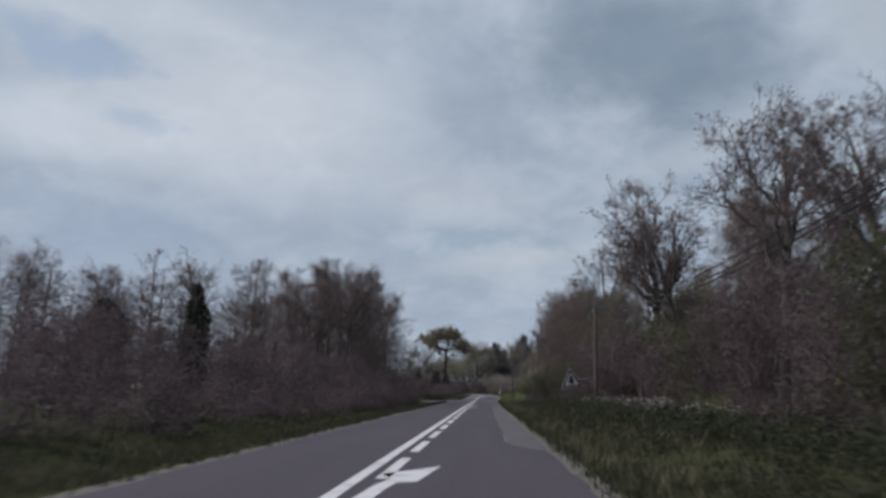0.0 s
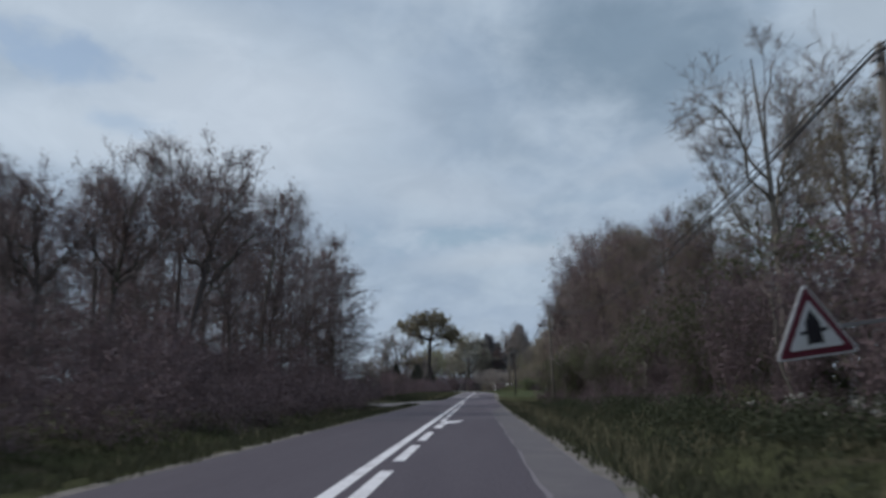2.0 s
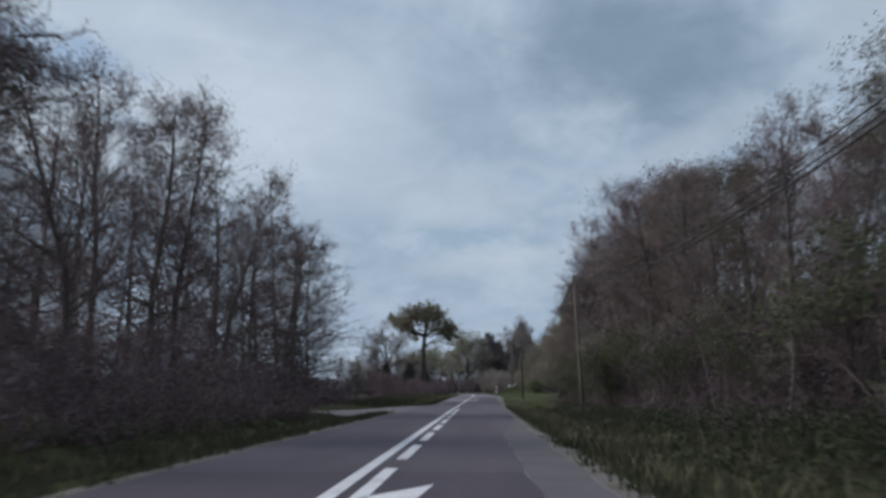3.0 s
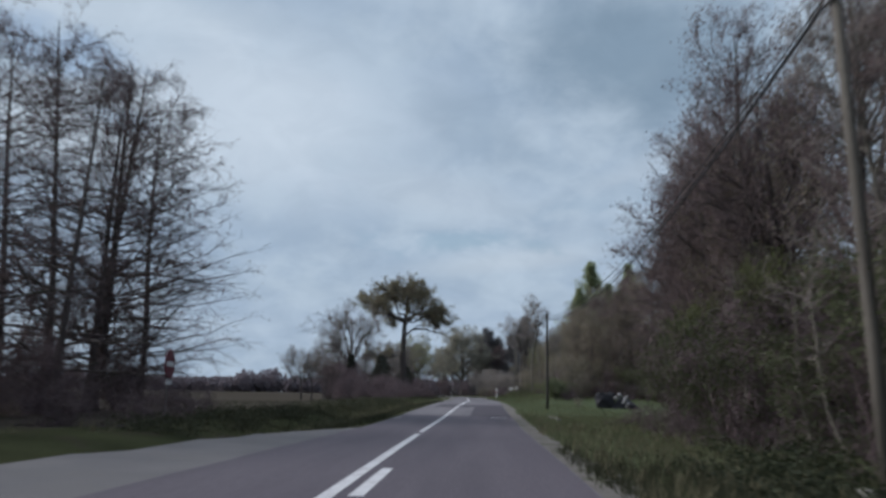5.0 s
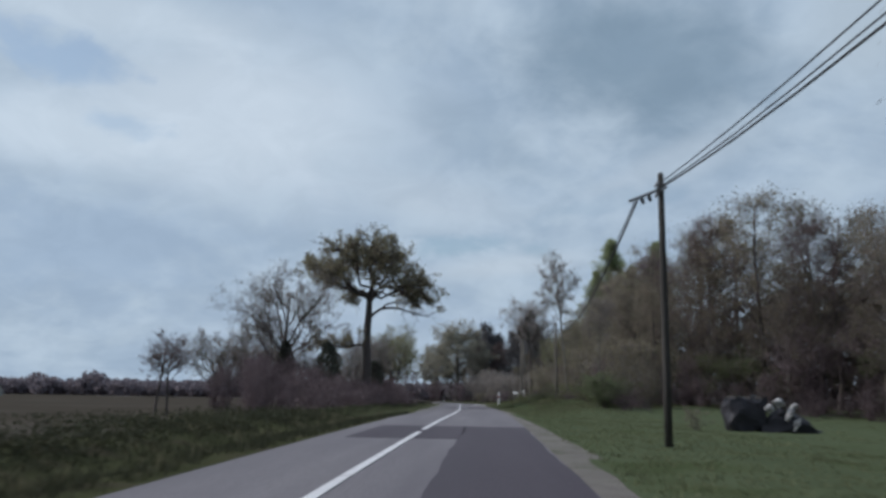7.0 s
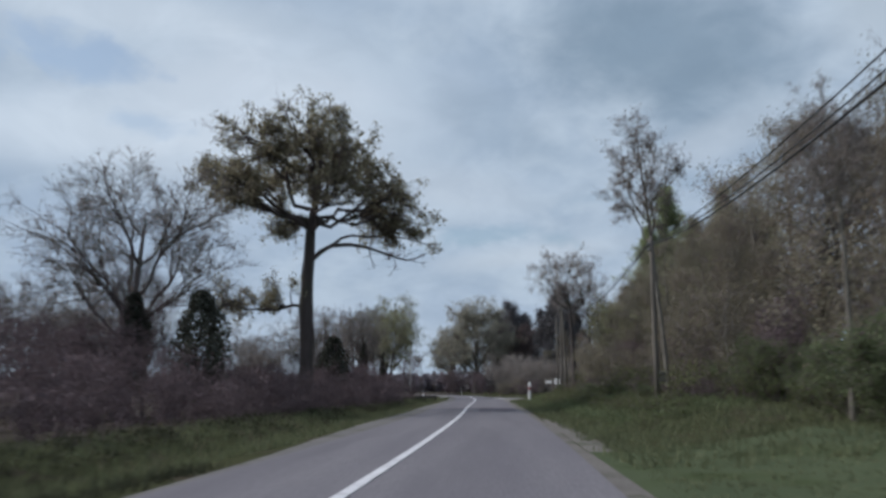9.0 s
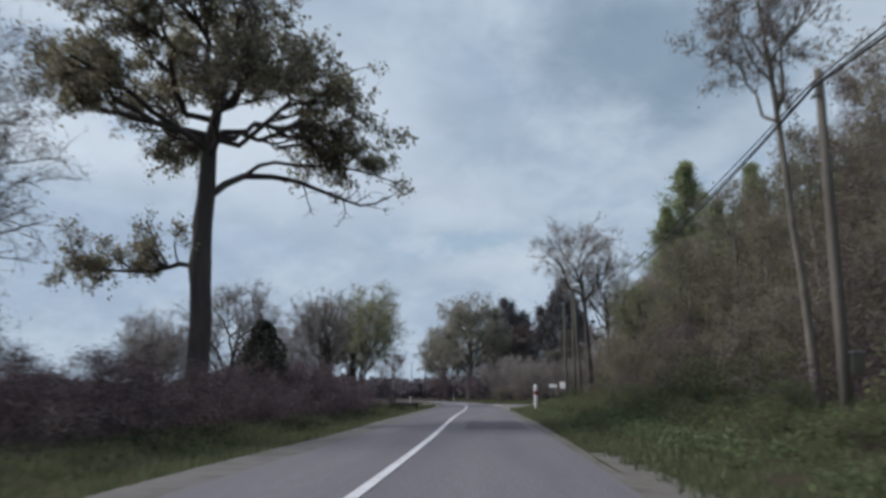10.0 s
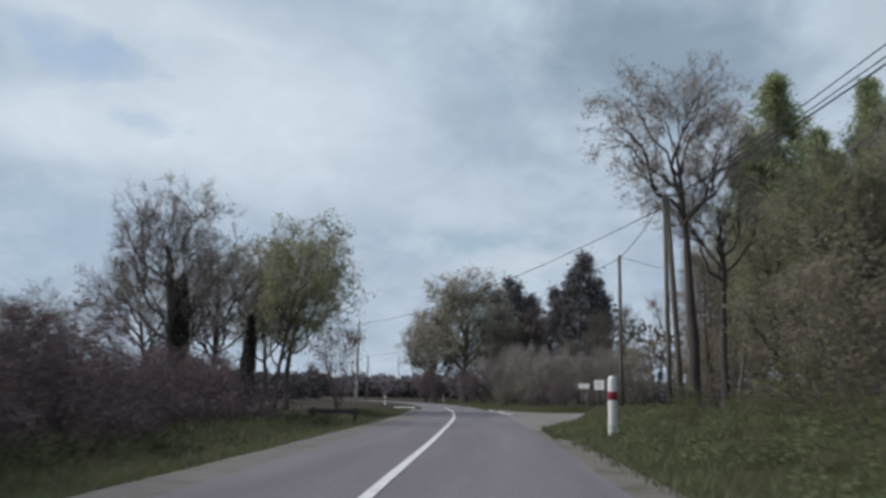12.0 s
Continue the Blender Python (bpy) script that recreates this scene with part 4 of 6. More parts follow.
kind_of_tree("hazeshrub", "pale_leafing_shrub", "dense shrub of grey twigs and pale olive leaves", "shrub", 2, height=4.0, trunk_r=0.032, stems=9, lean=0.32, clear=0.06, limbs=36, limb_len=0.32,
             limb_angle=42, up=0.05, subs=4, twigs=5, twig_len=0.40, leaf_n=4, leaf=0.055, leaf_spread=0.2, bark=M_BARK_PALE, twig=M_TWIG_GREY, foliage=M_HAZE, wander=0.08, twig_r=0.007)
kind_of_tree("bramble", "bramble_bush", "low tangled dark bramble bush", "bramble", 3, height=2.0, trunk_r=0.012, stems=12, lean=0.6, clear=0.08, limbs=30, limb_len=0.44,
             limb_angle=55, up=-0.05, subs=3, twigs=4, twig_len=0.28, leaf_n=5, leaf=0.038, leaf_spread=0.14, bark=M_TWIG, twig=M_TWIG, foliage=M_BRAMBLE, wander=0.15, droop=0.06, twig_r=0.005)
kind_of_tree("greenbramble", "green_bramble_bush", "low bramble bush with green spring leaves", "bramble", 2, height=1.6, trunk_r=0.012, stems=12, lean=0.6, clear=0.08, limbs=28, limb_len=0.46,
             limb_angle=55, up=-0.05, subs=3, twigs=4, twig_len=0.24, leaf_n=5, leaf=0.042, leaf_spread=0.14, bark=M_TWIG, twig=M_TWIG, foliage=M_GREEN, wander=0.15, droop=0.06, twig_r=0.005)

def row_of(keys, x0, y0, x1, y1, step, h0, h1, jitter=0.6, seed=1, fat=1.0, group=""):
    """A loose row of plants of mixed kinds between two places."""
    rng = random.Random(seed)
    n = max(1, int(math.hypot(x1 - x0, y1 - y0) / step))
    for k in range(n):
        s = (k + 0.5) / n
        plant(rng.choice(keys), x0 + (x1 - x0) * s + rng.gauss(0, jitter), y0 + (y1 - y0) * s + rng.gauss(0, jitter), rng.uniform(h0, h1), fat=fat, group=group)

# ---- west side: hedge, trees, alders ----
row_of(["bramble"], -7.4, 12, -7.4, 87, 2.3, 1.5, 2.2, 0.4, 11, 1.3, "brambles of the west hedge")
row_of(["thicket", "thicket", "bramble"], -9.6, 10, -9.8, 90, 2.6, 2.6, 3.5, 0.5, 12, 1.2, "shrubs of the west hedge")
for x, y, h, key in [(-12, 21, 4.6, "bud"), (-16, 30, 5.6, "bud"), (-17, 40, 5.1, "bud"), (-20, 45, 5.9, "bud"), (-14, 50, 3.2, "bud"),
                     (-18, 53, 4.0, "bud"), (-14.8, 61, 7.5, "bud"), (-11.2, 66.4, 11.4, "gnarled"), (-13.2, 71.5, 11.6, "full"), (-12.6, 62.8, 10.2, "gnarled"), (-12.0, 57.4, 7.9, "gnarled"), (-16, 75, 11.1, "bud"), (-12.5, 77, 11.8, "bud"),
                     (-14, 82, 12.8, "bud"), (-17, 86, 13.2, "bud"), (-13, 88, 13.2, "bud"), (-20.5, 90, 13.6, "alder"), (-24, 80, 10.7, "alder"), (-26, 66, 7.5, "alder"), (-24, 96, 14.5, "alder"),
                     (-15.5, 56.5, 4.4, "bud"), (-12.6, 58.5, 7.3, "bud"), (-17.5, 64, 7.8, "full"), (-15.2, 68.5, 9.5, "full"), (-12.6, 84.5, 12.6, "full"), (-11.6, 90.5, 11.0, "bud"), (-10.3, 46, 4.2, "thicket"), (-10.6, 50, 4.0, "thicket"), (-18.5, 96, 13.5, "alder"), (-15.5, 101, 14.2, "alder"), (-17.3, 105, 14.5, "alder"), (-15.6, 109, 15, "alder"), (-15.3, 115.5, 15, "alder"),  (-13.6, 113, 12.5, "alder"), (-18.5, 118, 15.5, "alder"), (-14.2, 106, 13, "alder"), (-19.5, 103, 14, "alder"), (-21, 110, 15, "alder")]:
    plant(key, x, y, h)
plant("alder", -15.3, 119.4, 14.6, fat=1.25, tilt=6, variant=0)
plant("alder", -14.2, 121.4, 13.2, fat=1.1, tilt=3, variant=1)
plant("alder", -16.0, 120.6, 15.6, fat=1.0, tilt=2, variant=1)
plant("alder", -14.6, 117.4, 12.6, fat=1.2, tilt=4, variant=2)
row_of(["alder"], -24, 112, -60, 124, 4.6, 12.5, 15.5, 1.6, 17)
row_of(["alder"], -27, 99, -64, 105, 4.4, 14, 16.5, 1.4, 18)
row_of(["alder"], -21, 91, -63, 98, 2.7, 14.2, 16.4, 0.9, 44)
row_of(["thicket"], -13.4, 59, -14.5, 92, 3.0, 2.8, 4.0, 0.7, 45, 1.2, "shrubs of the west hedge")
row_of(["thicket"], -12.6, 24, -13.6, 56, 2.2, 2.6, 3.4, 0.8, 43, 1.2, "shrubs of the west hedge")
row_of(["bramble"], -9.0, 103, -10.5, 119, 2.0, 0.9, 1.6, 0.6, 13, 1.2)
row_of(["thicket"], -12.8, 103, -15.4, 121, 1.7, 2.2, 3.2, 0.6, 49, 1.25, "shrubs under the alders")
row_of(["thicket"], -16.5, 100, -26, 120, 2.2, 2.4, 3.4, 0.9, 50, 1.25, "shrubs under the alders")
row_of(["bramble"], -13, 100, -16, 121, 2.2, 1.4, 2.2, 0.6, 14, 1.2)

# field edge and cluster round the oak
for x, y, h, key in [(-11.25, 149.2, 3.5, "gnarled"), (-10.45, 148.3, 3.2, "gnarled"), (-10.4, 154, 2.0, "thicket"), (-9.6, 156.5, 2.2, "thicket"), (-11.4, 158, 2.6, "thicket"), (-10.8, 162, 2.8, "thicket"), (-16.4, 187.5, 6.0, "wide"), (-18.6, 192.5, 7.5, "wide"), (-19.5, 187, 6.0, "wide"), (-14.6, 186.5, 6.5, "bud"), (-14.8, 185.1, 12.6, "wide"), (-13.4, 181.5, 4.4, "thicket"), (-12.4, 184.8, 4.2, "thicket"), (-15.8, 183.2, 4.8, "thicket"), (-12.6, 184, 5.0, "bud"), (-21, 188, 7, "wide"), (-16.5, 189.5, 7.5, "bud"), (-12.0, 206.5, 7.3, "wide"), (-11.4, 211.0, 4.8, "wide"), (-15, 208, 4.2, "bud"),
                     (-13.6, 249, 11.4, "spring"), (-15.6, 245, 11.0, "wide"), (-18.6, 243, 9.0, "wide"), (-22, 240, 5, "bud"), (-9.5, 252, 6.0, "thicket"), (-25, 225, 7, "bud"), (-20, 218, 7, "wide")]:
    plant(key, x, y, h)
plant("spring", -12.2, 249.5, 13.6, rz=226, variant=0, fat=1.1)
plant("spring", -10.9, 241.5, 11.0, rz=80, variant=1, fat=0.9)
plant("wide", -11.8, 229.6, 9.6, rz=40, variant=1, fat=0.95)
row_of(["bramble", "thicket"], -8.6, 158, -8.6, 229, 2.0, 1.8, 2.7, 0.5, 15, 1.25, "brambles of the oak hedge")
row_of(["bramble"], -7.3, 174, -7.2, 213, 1.8, 1.3, 1.9, 0.3, 47, 1.25, "brambles of the oak hedge")
row_of(["bramble"], -7.4, 213, -9.6, 231, 1.8, 1.2, 1.8, 0.3, 48, 1.25, "brambles of the oak hedge")
row_of(["thicket", "bramble"], -11.5, 172, -11.5, 238, 3.0, 2.0, 2.9, 0.7, 16, 1.2, "shrubs of the oak hedge")

row_of(["thicket"], -9.6, 204, -9.2, 226, 2.0, 2.4, 3.3, 0.4, 46, 1.2, "shrubs of the oak hedge")
row_of(["thicket"], -11.8, 198, -11.0, 238, 2.6, 2.0, 2.8, 0.8, 33, 1.2, "shrubs of the oak hedge")
for x, y, h, key in [(-13.5, 200.5, 4.6, "wide"), (-15.0, 205.5, 4.8, "wide"), (-12.4, 212.5, 4.4, "bud"), (-13.5, 222, 4.6, "wide")]:
    plant(key, x, y, h)

row_of(["thicket"], -12.5, 173, -17.5, 188, 2.2, 3.0, 4.4, 0.8, 34, 1.2, "shrubs of the oak hedge")

# ---- east side: wood along the road ----
row_of(["thicket", "thicket", "greenshrub"], 7.8, 4, 8.0, 119, 2.5, 3.4, 4.8, 0.5, 21, 1.15, "shrubs of the east wood")
row_of(["thicket", "greenshrub"], 10.5, 3, 11, 121, 7.0, 4.5, 6.2, 0.8, 22, 1.1, "shrubs of the east wood")
row_of(["bramble", "bramble", "greenbramble"], 6.9, 4, 6.7, 62, 2.6, 0.8, 1.3, 0.3, 23, 1.2, "brambles of the east wood")
row_of(["greenshrub"], 7.3, 97, 7.4, 118, 2.4, 2.4, 3.8, 0.4, 36, 1.2, "shrubs of the east wood")
row_of(["greenshrub", "greenshrub", "thicket"], 8.8, 48, 12.5, 60, 1.8, 3.2, 4.6, 0.5, 51, 1.2, "shrubs of the east wood")
row_of(["bramble"], 6.3, 62, 6.4, 118, 2.6, 0.8, 1.4, 0.4, 30, 1.2, "brambles of the east wood")
for x, y, h, key in [(12, 18, 8, "bud"), (10.5, 44, 6.6, "green"), (11, 50, 6.6, "green"), (13, 47, 7.5, "olive"), (8.2, 58.2, 10.8, "bare"), (11.7, 61.5, 11.8, "bare"),
                     (14.2, 60, 11, "bare"), (10, 70, 8.5, "olive"), (9.5, 78, 9.5, "bud"), (11, 86, 10.5, "olive"), (9.8, 92, 11.0, "olive"), (10.2, 99, 12.6, "bud"), (9.4, 106, 12.4, "bud"), (11, 110, 13.0, "olive"),
                     (9.5, 114, 10.8, "olive"), (9.6, 118, 11.0, "bud"), (12, 104, 14, "bud"), (13, 118, 13, "bud"), (14, 126, 12, "olive"), (14, 95, 12, "bud"), (13, 80, 10, "bud"), (13, 33, 7, "bud"), (13, 12, 10, "bud"), (9, 10, 9, "bud"), (8.7, 103, 11, "birch"), (10.5, 95.5, 12, "olive"), (8.8, 111, 12.5, "bud"), (11.5, 116, 12, "bud"), (12.4, 121, 13, "olive"), (12, 99, 13, "olive"), (9.8, 82, 9, "olive"), (9.0, 73, 7.6, "bud"), (10.6, 65, 8, "olive"), (9.0, 54, 7.0, "olive"), (9.6, 86.5, 9.5, "bud"), (9.2, 31, 6.0, "bud"), (11.2, 38, 6.5, "olive"), (9.8, 46.5, 5.6, "green"), (8.3, 113, 4.6, "green"), (8.1, 117, 4.8, "green"), (8.4, 107.5, 5.2, "green"), (8.0, 101, 4.4, "green"), (9.4, 40.5, 5.4, "full"), (9.6, 36, 6.2, "full"), (10.4, 33.2, 8.4, "full"), (9.9, 30.2, 7.6, "full"), (11.4, 35.4, 8.8, "full"),
                     (13.5, 130, 11, "olive")]:
    plant(key, x, y, h)
for x, y, h, v in [(8.2, 41.8, 11.0, 0), (8.7, 37.8, 10.8, 1), (8.9, 27.6, 11.2, 2), (9.8, 22.0, 9.4, 0), (10.8, 31.5, 7.6, 1), (9.7, 122.6, 11.6, 1), (10.3, 126.3, 9.6, 2), (9.5, 117.0, 12.2, 0), (9.2, 110.5, 11.8, 2)]:
    plant("gnarled", x, y, h, variant=v)
for x, y, h, fat in [(9.6, 67.5, 6.6, 1.0), (11.5, 64, 7.6, 1.0), (9.2, 72, 7.2, 1.0), (10.0, 76.5, 8.4, 1.0), (11.6, 124.5, 14.0, 1.15), (10.4, 122.6, 10.2, 1.0), (9.4, 120.8, 9.4, 1.0), (9.8, 89.5, 11.5, 1.0), (9.5, 97, 12.0, 1.0), (10.4, 84, 10.5, 1.0), (10.0, 102, 11.8, 1.0), (9.8, 119.2, 12.0, 1.0), (11.4, 129.3, 12.6, 1.05), (12.8, 131.5, 11.0, 1.0), (9.8, 115.6, 9.6, 1.0), (10.6, 25.5, 7.0, 1.05)]:
    plant("full", x, y, h, fat=fat)
for x, y, h in [(6.9, 103.5, 5.0), (7.1, 102.2, 5.5), (7.0, 98.6, 7.2), (6.9, 97.4, 6.6), (7.4, 100.0, 6.2), (7.4, 90.4, 6.0), (6.8, 108, 4.6), (7.2, 86, 5.0), (7.0, 72, 4.5), (7.2, 55, 5.0)]:
    plant("sapling", x, y, h)
# behind the lawn
for x, y, h, key in [(30, 152, 10.6, "olive"), (28, 157, 11, "olive"), (25.8, 159, 10.8, "full"), (24.4, 163, 11.4, "olive"), (22.6, 162, 11.0, "full"), (21, 166.5, 11.6, "olive"), (19.4, 165, 11.0, "full"), (17.8, 169.5, 12.4, "olive"), (16.2, 171, 12.0, "full"), (14.6, 174, 10.4, "olive"),
                     (31, 161, 12, "olive"), (27, 166, 12, "olive"), (22.5, 171, 12.5, "olive"), (19, 176, 12.5, "olive"), (20.4, 158.5, 8.4, "olive"), (17.2, 163.5, 8.0, "olive"), (24, 154, 8.2, "olive"), (14.2, 168.5, 7.8, "olive"), (12.4, 173, 7.4, "olive"), (28.5, 149.5, 8, "olive"), (33, 155, 11, "olive"),
                     (13, 178, 9.4, "olive"), (11.8, 180, 8.2, "olive"), (15, 183, 11.5, "full"), (12.5, 188, 10.0, "pale"), (16, 192, 13.0, "pale"), (11.8, 195, 9.0, "pale"), (14.7, 200, 12.2, "spring"), (11.6, 203, 9.2, "pale"), (13.6, 209, 10.4, "olive"),
                     (11.8, 214, 8.6, "pale"), (14.8, 219, 11.0, "spring"), (12, 223, 8.8, "spring"), (16, 228, 12.0, "spring"), (19, 212, 13, "pale"), (20, 224, 13, "spring"), (7.5, 166.4, 6.8, "birch"),
                     (17.5, 181, 13, "bud"), (18, 187, 13.5, "pale"), (13.6, 193, 10.8, "full"), (16.6, 204, 12.6, "spring"), (10.8, 186, 7.5, "pale"), (10.6, 199, 7.5, "pale"), (10.8, 208.5, 7.6, "pale"), (11.0, 218, 7.2, "spring"), (13.5, 215, 9.6, "spring"), (17, 217, 12.0, "spring"), (22, 217, 13.5, "olive"), (19, 232, 13, "spring"), (23, 238, 14.5, "spring"), (13, 229, 8.6, "spring")]:
    plant(key, x, y, h, fat=1.15 if key in ("olive", "pale") else 1.0)
for x, y, h in [(20.5, 160.2, 6.0), (8.3, 176.6, 3.6), (8.2, 188.0, 4.4), (8.6, 197, 4.8), (8.4, 206, 4.2), (8.8, 213, 4.6)]:
    plant("sapling", x, y, h)
plant("birch", 7.85, 184.8, 11.8, tilt=-0.8)
plant("hazeshrub", 7.3, 144.8, 0.75, fat=1.3)
plant("bare", 12.6, 222, 9.0)
plant("gnarled", 11.6, 225.5, 8.4, variant=1)
row_of(["bramble", "thicket"], 29.5, 146.0, 10.6, 172, 1.4, 1.5, 2.4, 0.4, 52, 1.3, "brambles behind the lawn")
row_of(["thicket", "greenshrub"], 30, 148, 11, 175, 2.0, 3.0, 5.0, 0.7, 24, 1.2, "shrubs behind the lawn")
row_of(["thicket", "greenshrub"], 12, 131, 26, 138, 2.4, 3.5, 5.5, 0.7, 29, 1.2, "shrubs behind the lawn")
row_of(["thicket", "hazeshrub", "hazeshrub"], 9.9, 166, 10.4, 224, 2.4, 3.0, 4.6, 0.6, 25, 1.15, "shrubs of the north wood")
row_of(["greenbramble", "bramble", "bramble"], 8.0, 163, 7.8, 224, 1.8, 1.0, 1.9, 0.5, 26, 1.25, "brambles of the north wood")
row_of(["lushshrub"], 8.4, 163, 8.9, 181, 1.5, 1.2, 2.2, 0.5, 41, 1.2, "lush shrubs of the north bank")
row_of(["lushshrub", "greenbramble"], 7.2, 176, 6.8, 226, 1.8, 0.5, 0.95, 0.5, 42, 1.3, "lush shrubs of the north bank")
# round the junction and beyond the bend
for x, y, h, key in [(13.5, 236, 10, "spring"), (15.5, 233.5, 11.5, "spring"), (12.2, 239, 8.5, "pale"), (17, 245, 12, "spring"), (3.4, 326, 13.5, "full"), (6.2, 327, 14.5, "full"), (9.0, 325, 14, "full"), (12.5, 251, 9, "bud"), (15.5, 250, 10, "bud"), (12.6, 254.5, 7.0, "bud"), (19, 256, 12, "pale")]:
    plant(key, x, y, h)
row_of(["thicket", "hazeshrub"], 11.4, 248, 20, 258, 2.4, 3.6, 5.2, 0.5, 35, 1.2, "shrubs of the junction")
for x, y, h, key in [(10.0, 232.9, 11.6, "bronze"), 
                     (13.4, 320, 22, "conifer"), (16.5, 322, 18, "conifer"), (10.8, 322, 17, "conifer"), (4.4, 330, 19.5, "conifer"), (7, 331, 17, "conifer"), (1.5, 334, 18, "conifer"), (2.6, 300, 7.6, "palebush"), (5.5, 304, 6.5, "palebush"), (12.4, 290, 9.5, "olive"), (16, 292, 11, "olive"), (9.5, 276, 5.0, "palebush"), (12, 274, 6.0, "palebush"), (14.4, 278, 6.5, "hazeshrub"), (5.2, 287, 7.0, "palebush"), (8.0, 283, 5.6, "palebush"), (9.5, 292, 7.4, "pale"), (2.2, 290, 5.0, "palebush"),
                     (13, 246, 9, "olive"), (16, 240, 11, "olive"), (15.4, 258, 10, "olive"), (20, 270, 14, "olive"), (24, 280, 16, "olive")]:
    plant(key, x, y, h)
plant("bronze", 8.3, 231.2, 14.9, rz=306, variant=0, fat=1.05)
for x, y, h in [(25.5, 271, 30.2), (22.9, 270, 24.2), (29.6, 272.5, 25.5), (34.3, 271, 30.0), (31.8, 274, 24.0)]:
    plant("poplar", x, y, h, fat=1.3)
plant("round", -3.6, 325, 21.4, fat=1.05)
plant("round", -8.5, 332, 15, fat=1.0)
row_of(["thicket"], 0, 306, -12, 330, 4, 4, 6, 1.0, 27, 1.2)
row_of(["thicket", "hazeshrub"], 6.5, 270, 0.5, 300, 3, 1.5, 2.6, 0.6, 28, 1.2)
row_of(["greenbramble"], 5.4, 170, 5.6, 222, 1.7, 0.45, 0.85, 0.5, 31, 1.4, "weeds of the north verge")
row_of(["greenbramble"], 4.2, 196, 5.0, 214, 1.9, 0.35, 0.6, 0.4, 32, 1.5, "weeds of the north verge")

# ---- the oak ----
def build_oak(x, y):
    """A tall field oak: a knotted trunk, two leaders, a crown of separate lobes, two long low limbs over the road."""
    rng = np.random.default_rng(77)
    oak = new("oak_tree")
    trunk = np.array([[(0, 0, -0.2), (0.02, 0, 0.6), (0.06, 0.05, 2.0), (0.10, 0.05, 3.6), (0.02, 0.1, 4.8), (-0.04, 0.1, 5.5), (0.0, 0.12, 6.2), (-0.02, 0.12, 7.0), (0.06, 0.15, 8.0), (0.12, 0.1, 9.8), (0.40, 0.0, 11.2), (0.55, 0.1, 12.4), (0.6, 0.0, 13.6)]])
    trad = np.array([[0.56, 0.44, 0.38, 0.37, 0.355, 0.40, 0.33, 0.345, 0.31, 0.26, 0.17, 0.12, 0.05]])
    # the lobes of the crown: centre, radii
    lobes = [((-5.4, 0.2, 12.6), (1.7, 2.1, 1.0)), ((-4.0, -2.6, 12.0), (1.8, 2.0, 1.1)), ((-3.4, 3.0, 12.4), (1.8, 2.0, 1.1)), ((-2.2, -4.2, 13.6), (1.8, 2.0, 1.3)), ((0.3, -4.9, 14.0), (2.0, 2.0, 1.3)),
             ((2.6, -4.2, 13.8), (1.7, 1.9, 1.3)), ((-1.7, 1.6, 13.8), (2.0, 2.1, 1.2)), ((0.9, 0.4, 13.9), (2.0, 2.1, 1.1)), ((2.2, 3.0, 13.4), (1.9, 2.0, 1.2)), ((4.9, 2.4, 10.9), (1.8, 2.0, 1.1)),
             ((4.5, -1.6, 11.6), (1.8, 2.0, 1.1)), ((3.6, 4.4, 10.9), (1.8, 2.0, 1.0)), ((2.6, -3.8, 10.9), (1.7, 1.8, 0.9)), ((-2.8, -3.4, 10.9), (1.5, 1.7, 0.8)), ((-2.6, 3.4, 10.6), (1.5, 1.7, 0.8)), ((-1.4, -0.5, 9.6), (0.8, 0.9, 0.5)), ((0.2, -1.6, 12.0), (1.6, 1.6, 1.0))]
    wood, crown = lobed_crown(rng, trunk, trad, lobes, boughs=14, ascend=0.45, fork=9.2, limb_r=1.05, wander=0.16, arch=0.03, subs=7, sub_len=0.44, twigs=6, twig_len=0.36, twig_r=0.010,
                              leaf_n=5, leaf=0.078, leaf_spread=0.10, up=0.02, bare=0.32)
    # the two long low limbs that reach out over the road, forking near the trunk, with bare twigs
    low = np.array([[(0.1, 0.1, 7.9), (0.6, 0.5, 8.5), (1.1, 1.1, 8.95), (1.9, 2.0, 9.15), (2.7, 2.8, 9.15), (3.4, 3.7, 9.0), (4.1, 4.5, 8.85), (4.75, 5.2, 8.72), (5.35, 5.4, 8.84), (6.0, 5.6, 9.2)],
                    [(1.1, 1.1, 8.95), (1.6, 1.3, 9.4), (2.1, 1.6, 9.6), (2.8, 2.1, 9.6), (3.5, 2.6, 9.7), (4.2, 3.1, 9.75), (4.9, 3.5, 9.75), (5.5, 3.9, 9.65), (6.1, 4.2, 9.5), (6.6, 4.4, 9.3)]])
    low_rad = np.array([[0.15], [0.085]]) * (0.16 + 0.84 * (1 - np.linspace(0, 1, 10)[None]))
    p2, d2, r2, s2 = children(rng, low, low_rad, 12, 0.42, 1.0, 52, 14)
    l2 = rng.uniform(0.5, 1.3, len(s2))
    spray = grow_lines(rng, p2, d2, l2, 5, 0.05, 0.26)
    spray_rad = np.maximum(r2 * 0.45, 0.014)[:, None] * (0.3 + 0.7 * (1 - np.linspace(0, 1, 5)[None]))
    wood += [(*tubes(low, low_rad, 8), 0), (*tubes(spray, spray_rad, 4), 0)]
    crown += clothe(rng, spray[:12], spray_rad[:12], l2[:12], 5, 0.4, 3, 0.25, 0.03, 0.2, 0.0, 0.010, 1, 0.03, 0.03)
    crown += clothe(rng, spray[12:], spray_rad[12:], l2[12:], 6, 0.5, 5, 0.32, 0.03, 0.2, 0.0, 0.010, 5, 0.075, 0.10, True)
